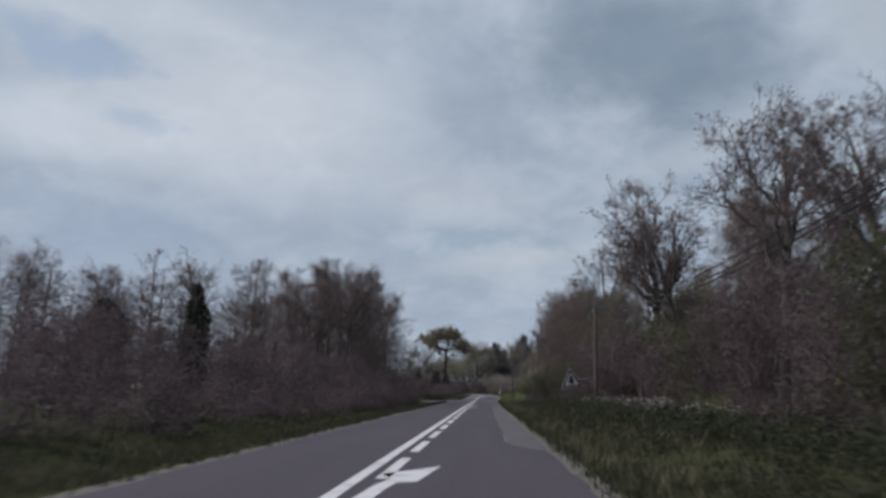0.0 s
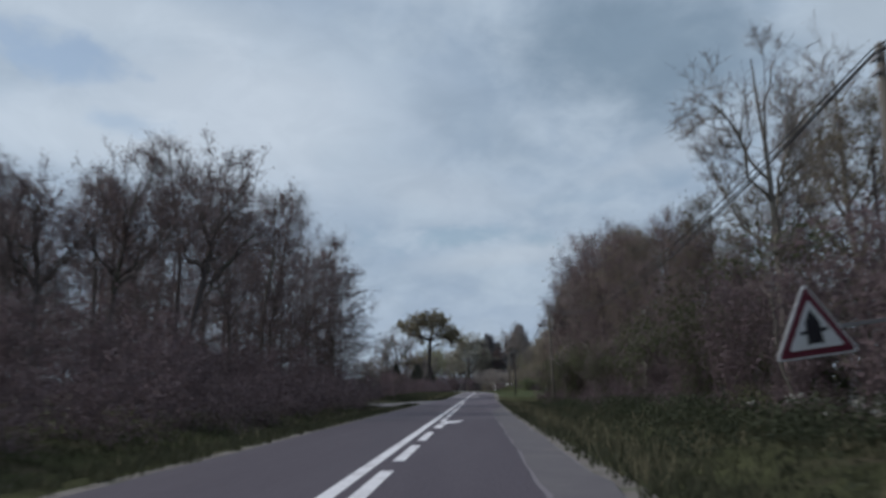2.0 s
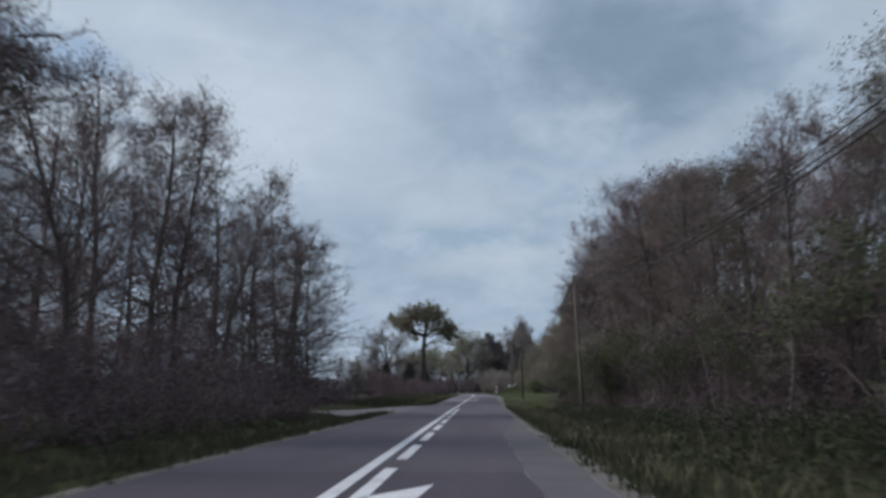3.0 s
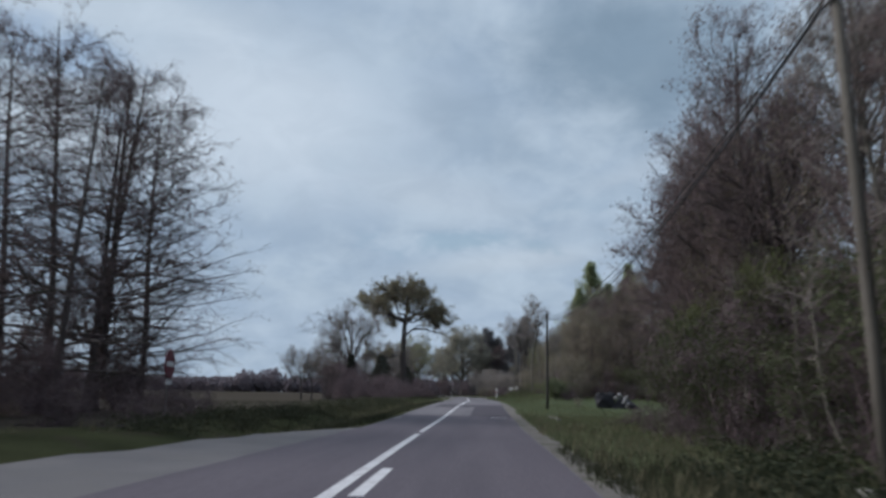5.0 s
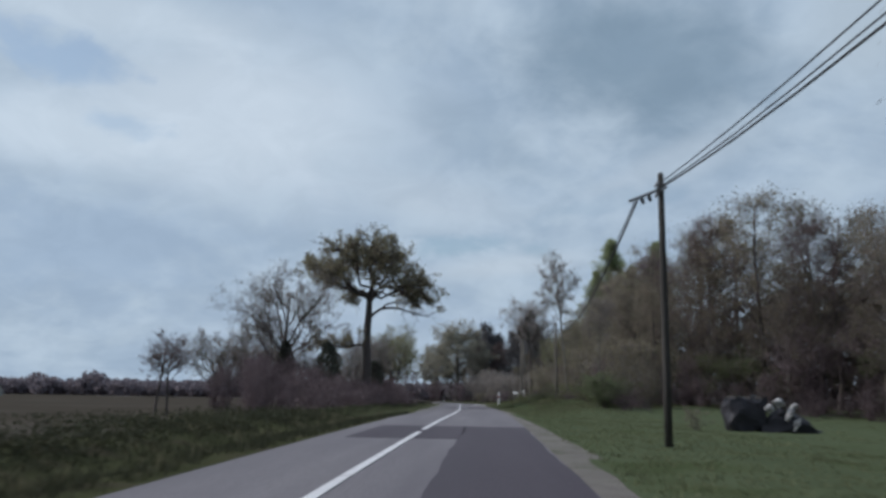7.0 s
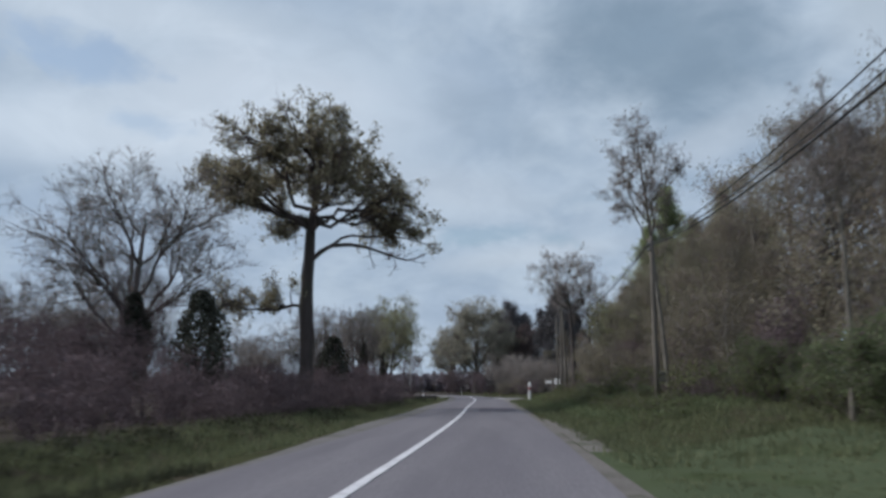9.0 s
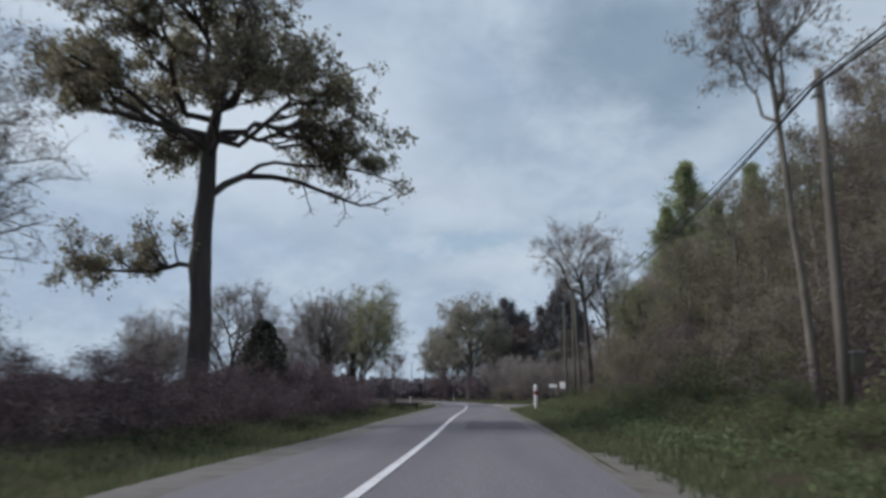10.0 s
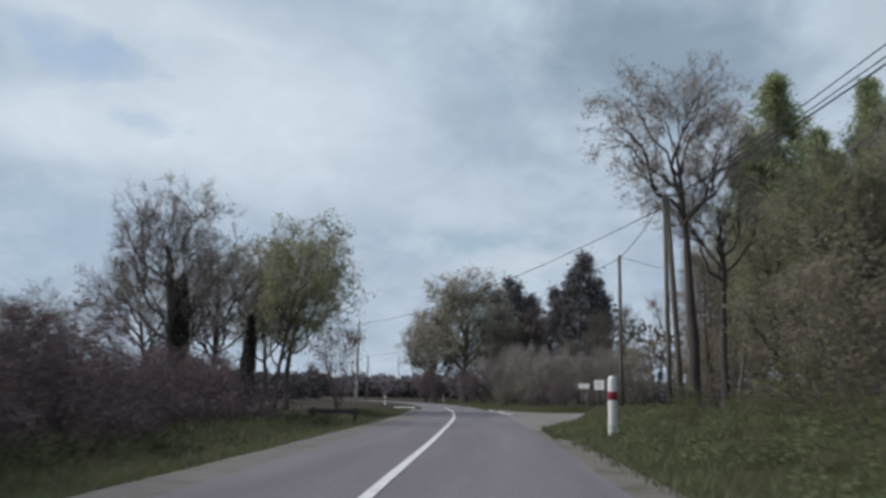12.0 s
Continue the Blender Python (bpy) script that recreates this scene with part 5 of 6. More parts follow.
    # the low side branch to the west with a flat spray of leaves
    arm = np.array([[(-0.1, 0.1, 5.45), (-0.7, 0.0, 5.55), (-1.5, -0.1, 5.3), (-2.3, -0.1, 5.3), (-3.2, 0.0, 5.35), (-4.0, 0.1, 5.35), (-4.9, 0.2, 5.55)]])
    arm_rad = np.linspace(0.10, 0.02, 7)[None]
    p2, d2, r2, s2 = children(rng, arm, arm_rad, 22, 0.15, 1.0, 48, 14)
    d2[:, 2] = np.abs(d2[:, 2]) * 0.8 + 0.05
    l2 = rng.uniform(0.8, 1.9, len(s2))
    spray = grow_lines(rng, p2, d2, l2, 5, 0.02, 0.2)
    spray_rad = np.maximum(r2 * 0.5, 0.012)[:, None] * (0.3 + 0.7 * (1 - np.linspace(0, 1, 5)[None]))
    wood += [(*tubes(arm, arm_rad, 7), 0), (*tubes(spray, spray_rad, 4), 0)]
    crown += clothe(rng, spray, spray_rad, l2, 8, 0.45, 5, 0.32, 0.03, 0.2, 0.0, 0.011, 4, 0.068, 0.10, True)
    part("trunk", join("trunk", [(*tubes(trunk, trad, 16), 0)] + wood, [M_BARK]), None, oak)
    part("crown", join("crown", crown, [M_TWIG, M_OAKLEAF]), None, oak, "olive young oak leaves")
    oak.matrix_basis = pose(x, y, ground_z(x, y) - 0.05)
    return tagged(oak, "tall field oak with a knotted dark trunk and sparse olive leaves", "tree")


M_OAKLEAF = leafy(material("oak_young_leaves", (0.250, 0.225, 0.160), (0.325, 0.300, 0.190), 0.35, 10, 0.8, 0, island=0.4), 0.6)
build_oak(-9.2, 194.2)


def ivy_tree(x, y, height, width, low=0.3, bare_top=0.0, seed=3, label="short tree trunk smothered in dark ivy"):
    """A trunk wrapped in a ragged column of ivy, with forked bare tips where it has them."""
    rng = np.random.default_rng(seed)
    ob = new("ivy_covered_tree")
    trunk = grow_lines(rng, np.array([[0, 0, -0.2]]), np.array([[0, 0, 1.0]]), np.array([height * 0.95]), 8, 0.05, 0.05)
    trad = np.linspace(0.17, 0.06, 8)[None]
    pieces = [(*tubes(trunk, trad, 8), 0)]
    if bare_top:
        p1, d1, r1, s1 = children(rng, trunk, trad, 5, 0.85, 1.0, 32, 8)
        ln = np.full(5, bare_top) * rng.uniform(0.7, 1.1, 5)
        limb = grow_lines(rng, p1, d1, ln, 6, 0.06, 0.12)
        lr = np.linspace(0.045, 0.008, 6)[None] * np.ones((5, 1))
        pieces.append((*tubes(limb, lr, 5), 0))
        pieces += [(v, f, 0) for v, f, m in clothe(rng, limb, lr, ln, 6, 0.4, 4, 0.3, 0.05, 0.14, 0.0, 0.006, 0, 0.05, 0.1)]
    part("trunk", join("trunk", pieces, [M_BARK]), None, ob)
    n = int(7000 * height / 4.5)
    z = rng.uniform(low, 1.0, n) ** 0.9
    r = width * 0.5 * np.sqrt(rng.uniform(0.25, 1.0, n)) * (0.55 + 0.45 * np.sin(np.clip((z - low * 0.5) * 1.25, 0, 1) * np.pi) ** 0.6)
    a = rng.uniform(0, 2 * np.pi, n)
    r = r * np.sqrt(np.clip(1.02 - z ** 10, 0, 1)) * (1 + 0.22 * np.sin(a * 3 + z * 9) + 0.12 * np.sin(a * 5 - z * 17))
    c = np.stack([r * np.cos(a), r * np.sin(a), z * height], 1)
    part("ivy", join("ivy", [(*leaves(rng, c, 0.072, True), 0)], [M_DARKLEAF]), None, ob, "dark glossy ivy leaves")
    ob.matrix_basis = pose(x, y, ground_z(x, y))
    return tagged(ob, label, "tree")


ivy_tree(-9.7, 204.3, 4.4, 2.3, 0.04, 0, 3)
ivy_tree(-11.2, 34, 4.9, 1.05, 0.15, 2.0, 4, "ivy-smothered hedge tree with forked bare tips")
ivy_tree(-14.6, 185.2, 5.4, 1.5, 0.15, 2.0, 5, "dark ivy-clad trunk in the field hedge")
ivy_tree(-10.7, 182.6, 5.0, 2.2, 0.1, 1.3, 6, "dark ivy-clad trunk in the field hedge")
ivy_tree(-11.7, 229.7, 5.6, 0.66, 0.1, 1.2, 7, "dark ivy-clad trunk in the field hedge")
ivy_tree(-10.9, 236.5, 4.6, 0.66, 0.05, 1.4, 9, "dark ivy-clad trunk in the field hedge")
ivy_tree(-16, 36.5, 4.6, 2.2, 0.2, 1.0, 8, "ivy-smothered hedge tree with forked bare tips")

# ---- overhead line ----
def pole_mesh(height, r0, r1, m=None):
    return bm_turned([(r0, 0), (r0 * 0.97, height * 0.3), ((r0 + r1) / 2, height * 0.65), (r1, height - 0.04), (r1 * 0.7, height)], 14, m)


def line_pole(x, y, top, mat, label, lean=(0, 0), r=0.12):
    z = ground_z(x, y) - 0.3
    ob = new("utility_pole")
    part("shaft", pole_mesh(top - z, r, r * 0.72), mat, ob)
    for k in range(2):
        part("clamp", bm_box(0.05, 0.24, 0.06, (-r * 0.8 - 0.02, 0, top - z - 0.25 - 0.22 * k), 0.008), M_STEEL, ob, "steel cable clamp")
    ob.matrix_basis = pose(x, y, z, lean[0], lean[1], 0)
    return tagged(ob, label, "utility pole", "poles of the overhead line")


POLES = [(6.4, -3.0, 5.9), (5.97, 47.56, 5.93), (5.47, 97.3, 7.15), (4.33, 135.58, 5.82), (6.50, 180.0, 6.75), (7.0, 229.6, 9.25)]
for i, (x, y, top) in enumerate(POLES):
    dark = i == 3
    line_pole(x, y, top, M_DARKPOLE if dark else M_WOODPOLE, "dark creosoted wooden utility pole on the lawn" if dark else "weathered grey wooden utility pole with overhead cables", r=0.085 if dark else 0.10, lean=(0, -2.2) if i == 2 else (0, 0))
tie = new("pole_strut", None)
part("shaft", pole_mesh(8.2, 0.12, 0.09), M_WOODPOLE, tie)
part("clamp", bm_box(0.30, 0.10, 0.08, (-0.08, 0, 7.7), 0.01), M_STEEL, tie, "steel strap to the pole")
tie.matrix_basis = pose(7.52, 229.9, ground_z(7.5, 230) - 0.1, 0, -2.6, 0)
tagged(tie, "weathered wooden strut leaning on the utility pole", "utility pole", "poles of the overhead line")
line_pole(7.79, 246.0, 9.6, M_WOODPOLE, "weathered grey wooden utility pole with overhead cables")
line_pole(-12.15, 277, 8.15, M_PALECONCRETE, "pale concrete utility pole beyond the bend", r=0.145)
line_pole(-18.8, 330, 7.4, M_WOODPOLE, "weathered grey wooden utility pole with overhead cables")
line_pole(-23.5, 420, 11.6, M_WOODPOLE, "weathered grey wooden utility pole with overhead cables")
line_pole(-16.2, 380, 8.6, M_WOODPOLE, "weathered grey wooden utility pole with overhead cables")


def cable(a, b, sag, r, label="black overhead cable hanging between poles"):
    a, b = np.array(a, float), np.array(b, float)
    s = np.linspace(0, 1, 17)[:, None]
    p = a * (1 - s) + b * s
    p[:, 2] -= 4 * sag * s[:, 0] * (1 - s[:, 0])
    me = join("overhead_cable", [(*tubes(p[None], np.full((1, 17), r), 5), 0)], [M_CABLE])
    return tagged(new("overhead_cable", me), label, "cable", "cables of the overhead line")


HANG = [(-0.12, -0.22), (-0.12, -0.20), (-0.30, -0.35), (-0.10, -0.38), (-0.12, -0.35), (-0.10, -0.30)]
SAG = [1.65, 1.6, 1.25, 1.12, 1.15]
for i, sag in enumerate(SAG):
    (ax, ay, at), (bx, by, bt) = POLES[i], POLES[i + 1]
    (hx, hz), (kx, kz) = HANG[i], HANG[i + 1]
    if i == 3:
        hx, hz = -0.50, -0.62
    for dz, extra, r in ((0.0, 0.10, 0.018), (0.03, 0.0, 0.012), (0.10, -0.14, 0.012)):
        cable((ax + hx, ay, at + hz + dz), (bx + kx, by, bt + kz + dz), sag + extra, r)
cable((7.0, 229.6, 9.0), (7.79, 246, 9.4), 0.15, 0.018)
cable((7.0, 229.6, 8.7), (-12.15, 277, 8.0), 0.9, 0.016)
cable((7.79, 246, 9.4), (-18.8, 330, 7.3), 1.2, 0.016)
cable((-12.15, 277, 8.0), (-18.8, 330, 7.3), 0.6, 0.014)
cable((7.79, 246, 9.5), (26, 262, 9.0), 0.3, 0.014)
# cross arm of the lawn pole
arm = new("cross_arm")
part("angle_bar", bm_box(0.85, 0.06, 0.06, (-0.36, 0, 0), 0.008), M_STEEL, arm)
for dx in (-0.52, -0.36):
    part("insulator", bm_turned([(0.02, 0), (0.045, 0.02), (0.03, 0.05), (0.05, 0.08), (0.02, 0.14)], 10, pose(dx, 0, -0.16)), M_BLACK, arm, "dark insulator")
arm.matrix_basis = pose(4.36, 135.44, 5.46, 0, -22, 0)
tagged(arm, "steel cross arm with insulators on the lawn pole", "cross arm")

# ---- signs ----
def rounded(points, r, n=4):
    """A polygon with rounded corners."""
    done = []
    m = len(points)
    for i in range(m):
        p, a, b = Vector(points[i]), Vector(points[i - 1]), Vector(points[(i + 1) % m])
        u, v = (a - p).normalized(), (b - p).normalized()
        for k in range(n + 1):
            s = k / n
            done.append(tuple(p + u * r * (1 - s) ** 2 + v * r * s ** 2))
    return done


def triangle(side, cz=0.0):
    h = side * 0.866
    return [(-side / 2, -h / 3 + cz), (side / 2, -h / 3 + cz), (0, 2 * h / 3 + cz)]


sign = new("warning_sign")
part("backing", bm_plate(rounded(triangle(1.22), 0.10), 0.035), M_STEEL, sign, "grey metal plate with folded edge")
part("border", bm_plate(rounded(triangle(1.21), 0.09), 0.004, pose(0, -0.005, 0)), M_WHITE, sign, "white rim")
part("red_band", bm_plate(rounded(triangle(1.12), 0.08), 0.004, pose(0, -0.010, 0)), M_RED, sign, "red triangular band")
part("field", bm_plate(rounded(triangle(0.80), 0.05), 0.004, pose(0, -0.015, 0)), M_WHITE, sign, "white field")
part("priority_symbol", bm_plate([(-0.115, -0.19), (-0.05, -0.15), (0.0, -0.17), (0.05, -0.15), (0.115, -0.19), (0.105, 0.02), (0.11, 0.13), (0.0, 0.33), (-0.11, 0.13), (-0.105, 0.02)], 0.004, pose(0, -0.020, 0)), M_BLACK, sign, "black broad arrow")
part("side_bar", bm_plate([(-0.20, -0.03), (0.20, 0.0), (0.20, 0.05), (-0.20, 0.02)], 0.003, pose(0, -0.019, 0)), M_BLACK, sign, "black thin crossbar")
part("bracket_arm", bm_box(1.05, 0.05, 0.06, (0.76, 0.065, 0.03), 0.006), M_STEEL, sign, "grey steel arm to the pole")
part("clip", bm_box(0.16, 0.04, 0.10, (0.1, 0.045, 0.03), 0.006), M_STEEL, sign, "steel clip")
sign.matrix_basis = pose(4.66, 47.55, 1.66, 0, -7.5, 4)
tagged(sign, "red and white triangular crossroads warning sign on a pole arm", "road sign")

entry = new("no_entry_sign")
part("post", bm_turned([(0.03, -0.5), (0.03, 1.9), (0.028, 1.91)], 10), M_STEEL, entry, "grey steel post")
part("disc", bm_turned([(0.47, 0), (0.50, 0.006), (0.50, 0.03), (0.47, 0.035)], 32, pose(0, -0.035, 1.72, 90, 0, 0)), M_RED, entry, "red disc")
part("bar", bm_plate(rounded([(-0.34, -0.085), (0.34, -0.085), (0.34, 0.085), (-0.34, 0.085)], 0.02), 0.004, pose(0, -0.076, 1.72)), M_WHITE, entry, "white bar")
part("plate", bm_plate(rounded([(-0.30, -0.08), (0.30, -0.08), (0.30, 0.08), (-0.30, 0.08)], 0.03), 0.012, pose(0, -0.05, 1.10)), M_WHITE, entry, "small pale plate")
entry.matrix_basis = pose(-10.47, 114.4, ground_z(-10.47, 114.4), 0, 0, 90)
tagged(entry, "red no-entry disc with a white bar beside the side road", "road sign")


def direction_sign(x, y, w, h, z, rz, label):
    ob = new("direction_sign")
    for dx in ((-w * 0.3, w * 0.3) if w > 0.6 else (0,)):
        part("post", bm_turned([(0.03, -0.4), (0.03, z + h / 2), (0.028, z + h / 2 + 0.01)], 10, pose(dx, 0.03, 0)), M_STEEL, ob, "grey steel post")
    part("panel", bm_plate(rounded([(-w / 2, -h / 2), (w / 2, -h / 2), (w / 2, h / 2), (-w / 2, h / 2)], 0.03), 0.03, pose(0, -0.03, z)), M_PLASTIC, ob, "white panel")
    for k in range(2 if h > 0.4 else 1):
        part("lettering_bar", bm_plate([(-w * 0.30, -0.014), (w * 0.22, -0.014), (w * 0.22, 0.014), (-w * 0.30, 0.014)], 0.003, pose(0, -0.034, z + (0.1 - 0.2 * k if h > 0.4 else 0))), M_BLACK, ob, "dark bar of lettering")
    ob.matrix_basis = pose(x, y, ground_z(x, y), 0, 0, rz)
    return tagged(ob, label, "road sign", "signs at the junction")


direction_sign(8.0, 266.6, 0.95, 0.38, 1.68, -30, "low white direction sign on a grey post")
direction_sign(9.1, 265.6, 0.86, 0.76, 1.75, -34, "square white sign on a grey post")

# ---- bollards and stakes ----
def bollard(x, y, h, r, label, band=True):
    ob = new("bollard")
    part("body", bm_turned([(r * 1.02, -0.2), (r, 0.0), (r * 0.98, h - 0.10), (r * 0.85, h - 0.03), (r * 0.5, h)], 24), M_PLASTIC, ob)
    if band:
        part("reflective_band", bm_turned([(r * 1.01, h * 0.60), (r * 1.045, h * 0.605), (r * 1.045, h * 0.735), (r * 1.01, h * 0.74)], 24), M_BAND, ob, "dark red reflective band")
    ob.matrix_basis = pose(x, y, ground_z(x, y))
    return tagged(ob, label, "bollard")


bollard(3.64, 220.9, 1.60, 0.125, "white plastic junction bollard with a dark red band")
bollard(-12.2, 300, 1.1, 0.10, "white plastic junction bollard with a dark red band")
bollard(-6.3, 322, 1.1, 0.10, "white plastic junction bollard with a dark red band")
stake = new("wooden_stake")
part("post", bm_turned([(0.045, -0.4), (0.045, 1.35), (0.02, 1.42)], 8), M_WOODPOLE, stake)
stake.matrix_basis = pose(7.27, 234.0, ground_z(7.27, 234), 1, -1.5, 20)
tagged(stake, "thin weathered wooden stake in the grass", "stake")

rail = new("wooden_barrier")
for dx in (-0.85, 0.85):
    part("post", bm_box(0.14, 0.14, 0.85, (dx, 0, 0.20), 0.015), M_DARKPOLE, rail)
part("beam", bm_box(2.1, 0.09, 0.18, (0, -0.10, 0.46), 0.02), M_DARKPOLE, rail)
rail.matrix_basis = pose(-5.95, 232, ground_z(-5.95, 232), 0, 0, 4)
tagged(rail, "low dark wooden barrier on the grass verge", "barrier")

# ---- pile on the lawn, kerb and stones ----
def lumpy(bm, amount, scale, seed):
    for v in bm.verts:
        v.co += Vector((noise.noise(v.co * scale + Vector((seed, 0, 0))), noise.noise(v.co * scale + Vector((0, seed, 5))), noise.noise(v.co * scale + Vector((9, 0, seed))))) * amount
    return bm


def blob(size, seed, amount=0.12, cuts=3):
    bm = bmesh.new()
    bmesh.ops.create_icosphere(bm, subdivisions=cuts, radius=0.5)
    lumpy(bm, amount, 2.2, seed)
    bmesh.ops.scale(bm, vec=size, verts=bm.verts)
    return bm


stack = new("covered_stack")
bm = bm_box(1.35, 1.0, 0.98, (0, 0, 0.46), 0.16)
bmesh.ops.subdivide_edges(bm, edges=list(bm.edges), cuts=4, use_grid_fill=True)
part("tarpaulin", lumpy(bm, 0.18, 2.4, 2), M_TARP, stack, "dark sagging tarpaulin")
for dx in (-0.45, 0.1, 0.5):
    part("weight_board", bm_box(0.14, 0.9, 0.05, (dx, 0, 0.99), 0.01), M_DARKPOLE, stack, "dark board holding the cover down")
stack.matrix_basis = pose(9.45, 146.9, ground_z(9.45, 146.9) - 0.02, 0, 0, 8) @ Matrix.Diagonal((0.92, 0.85, 1.12, 1))
tagged(stack, "stack on the lawn under a dark tarpaulin", "covered stack")
M_SCRAP = material("grimy_white_scrap", (0.40, 0.38, 0.39), (0.54, 0.52, 0.52), 3, 30, 0.7, 0.3, 0.01, stain=(0.12, 0.11, 0.12), stain_scale=4)
sheet = new("covered_pile")
bm = bmesh.new()
prof = [(-0.85, 0), (-0.62, 0.62), (-0.25, 0.82), (0.15, 0.74), (0.6, 0.36), (1.0, 0)]
rows = [[bm.verts.new((px + 0.1 * k, -0.5 + 0.25 * k, pz * (1 - 0.08 * abs(k - 2)))) for px, pz in prof] for k in range(5)]
for a, b in zip(rows, rows[1:]):
    for k in range(5):
        bm.faces.new((a[k], a[k + 1], b[k + 1], b[k]))
bm.faces.new(rows[0][::-1]), bm.faces.new(rows[-1])
bmesh.ops.subdivide_edges(bm, edges=list(bm.edges), cuts=2, use_grid_fill=True)
lumpy(bm, 0.2, 2.4, 4)
part("tarpaulin", bm, M_TARP, sheet, "dark slumped tarpaulin")
for k, (dx, dy, dz, w, d, h, a) in enumerate(((-0.30, -0.50, 0.98, 0.46, 0.36, 0.30, 10), (-0.62, -0.52, 0.80, 0.30, 0.26, 0.30, -24), (0.02, -0.62, 0.66, 0.26, 0.24, 0.62, 24), (0.20, -0.66, 0.32, 0.22, 0.22, 0.50, 28), (0.26, -0.45, 0.88, 0.20, 0.2, 0.18, -20))):
    part("pale_sack", blob((w * 0.78, d * 0.78, h * 0.85), 3 + 5 * k, 0.34), M_SCRAP, sheet, "grimy white plastic sack").matrix_basis = pose(dx, dy, dz, 0, a, 0)
sheet.matrix_basis = pose(10.65, 146.8, ground_z(10.65, 146.8) - 0.03)
tagged(sheet, "heap of grimy white sacks on a dark tarpaulin on the lawn", "scrap pile")

fallen = new("dead_branch")
stem = grow_lines(np.random.default_rng(12), np.array([[0, 0, -0.05], [0.02, -0.1, 0.25]]), np.array([[-0.35, -0.45, 0.8], [0.5, -0.3, 0.5]]), np.array([0.95, 0.35]), 6, 0.0, 0.12)
part("stem", join("stem", [(*tubes(stem, np.array([[0.022], [0.012]]) * np.linspace(1, 0.4, 6)[None], 6), 0)], [M_BARK]), None, fallen)
fallen.matrix_basis = pose(6.35, 126.8, ground_z(6.35, 126.8))
tagged(fallen, "thin dead branch stuck in the lawn", "branch")

kerb = new("concrete_edging")
for k in range(4):
    part("kerb_stone", bm_box(0.10, 1.0, 0.16, (3.20 + 0.03 * k + 0.01 * (k % 2), 122.0 - 1.04 * k, 0.01), 0.015), M_CONCRETE, kerb)
kerb.location.z = ground_z(3.3, 120.5) + 0.0
tagged(kerb, "pale concrete edging stones sunk in the grass", "kerb")


def stone(x, y, s, seed, mat, label):
    me = bpy.data.meshes.new("stone")
    bm = blob((s, s * 0.8, s * 0.6), seed, 0.16)
    bm.to_mesh(me)
    bm.free()
    me.materials.append(mat)
    ob = new("stone", me)
    ob.matrix_basis = pose(x, y, ground_z(x, y) + s * 0.14, 0, 0, seed * 37)
    return tagged(ob, label, "stone", "stones by the pole")


for x, y, s, k in [(5.0, 96.9, 0.46, 1), (5.35, 96.8, 0.36, 2), (5.8, 97.5, 0.5, 3), (6.15, 97.7, 0.42, 4), (6.5, 97.9, 0.35, 5), (7.4, 94.6, 0.6, 6)]:
    stone(x, y, s, k, M_CONCRETE, "pale rough stone at the foot of the pole")

# plank box fixed to the birch pole
box = new("meter_box")
part("body", bm_box(0.22, 0.14, 0.34, (0, 0, 0), 0.02), M_WOODPOLE, box)
part("lid", bm_box(0.25, 0.17, 0.04, (0, 0, 0.19), 0.01), M_STEEL, box, "grey metal lid")
box.matrix_basis = pose(6.68, 179.95, 1.75)
tagged(box, "small grey box strapped to the utility pole", "meter box")

# ---- far things ----
def far_trees(name, spots, seed, mat, leaf, label, many=200):
    rng = np.random.default_rng(seed)
    pieces = []
    for x, y, h, w in spots:
        n = many
        u = unit(rng.normal(0, 1, (n, 3))) * (rng.uniform(0.3, 1, (n, 1)) ** 0.5)
        c = u * np.array([w / 2, w / 2, h * 0.52]) + np.array([x, y, h * 0.48])
        c[:, 2] += 0.08 * h * np.sin(c[:, 0] * 2.1)
        pieces.append((*leaves(rng, c, leaf, True), 0))
        stem = np.array([[(x, y, -0.5), (x + 0.1, y, h * 0.4), (x, y, h * 0.8)]])
        pieces.append((*tubes(stem, np.array([[0.16, 0.12, 0.03]]), 4), 0))
    ob = new(name, join(name, pieces, [mat]))
    return tagged(ob, label, "woodland", kind="stuff")


rnd = random.Random(8)
far_trees("far_wood", [(x + rnd.uniform(-3, 3), 430 + rnd.uniform(-15, 15) + 0.10 * abs(x), rnd.uniform(5.8, 7.2) + (3 if rnd.random() < 0.06 else 0), rnd.uniform(9, 14)) for x in range(-330, 300, 3)], 1, M_HORIZON, 0.9, "distant line of woodland along the horizon, haze put into its colour", 560)
far_trees("far_wood", [(19.5 + 1.25 * k + rnd.uniform(-1, 1), 178 - 1.9 * k + rnd.uniform(-1, 1), rnd.uniform(9.0, 10.5), rnd.uniform(5, 6.5)) for k in range(16)], 6, M_FARWOOD, 0.26, "deep woodland behind the lawn", 700)
far_trees("far_wood", [(24 + rnd.uniform(0, 16), 120 + 3.2 * k, rnd.uniform(9, 13), rnd.uniform(6, 8)) for k in range(52)], 3, M_FARWOOD, 0.42, "deep woodland behind the roadside trees")
far_trees("far_wood", [(17 + rnd.uniform(0, 12), -10 + 3.2 * k, rnd.uniform(6, 9), rnd.uniform(5, 7)) for k in range(44)], 4, M_FARWOOD, 0.36, "deep woodland behind the roadside trees")
far_trees("far_wood", [(-30 - rnd.uniform(0, 16), 350 + rnd.uniform(-14, 14), rnd.uniform(4, 6), rnd.uniform(5, 8)) for k in range(10)] + [(-4 + 4 * k, 345 + rnd.uniform(-6, 6), rnd.uniform(14, 19), 10) for k in range(10)], 5, M_FARWOOD, 0.6, "woodland beyond the bend")

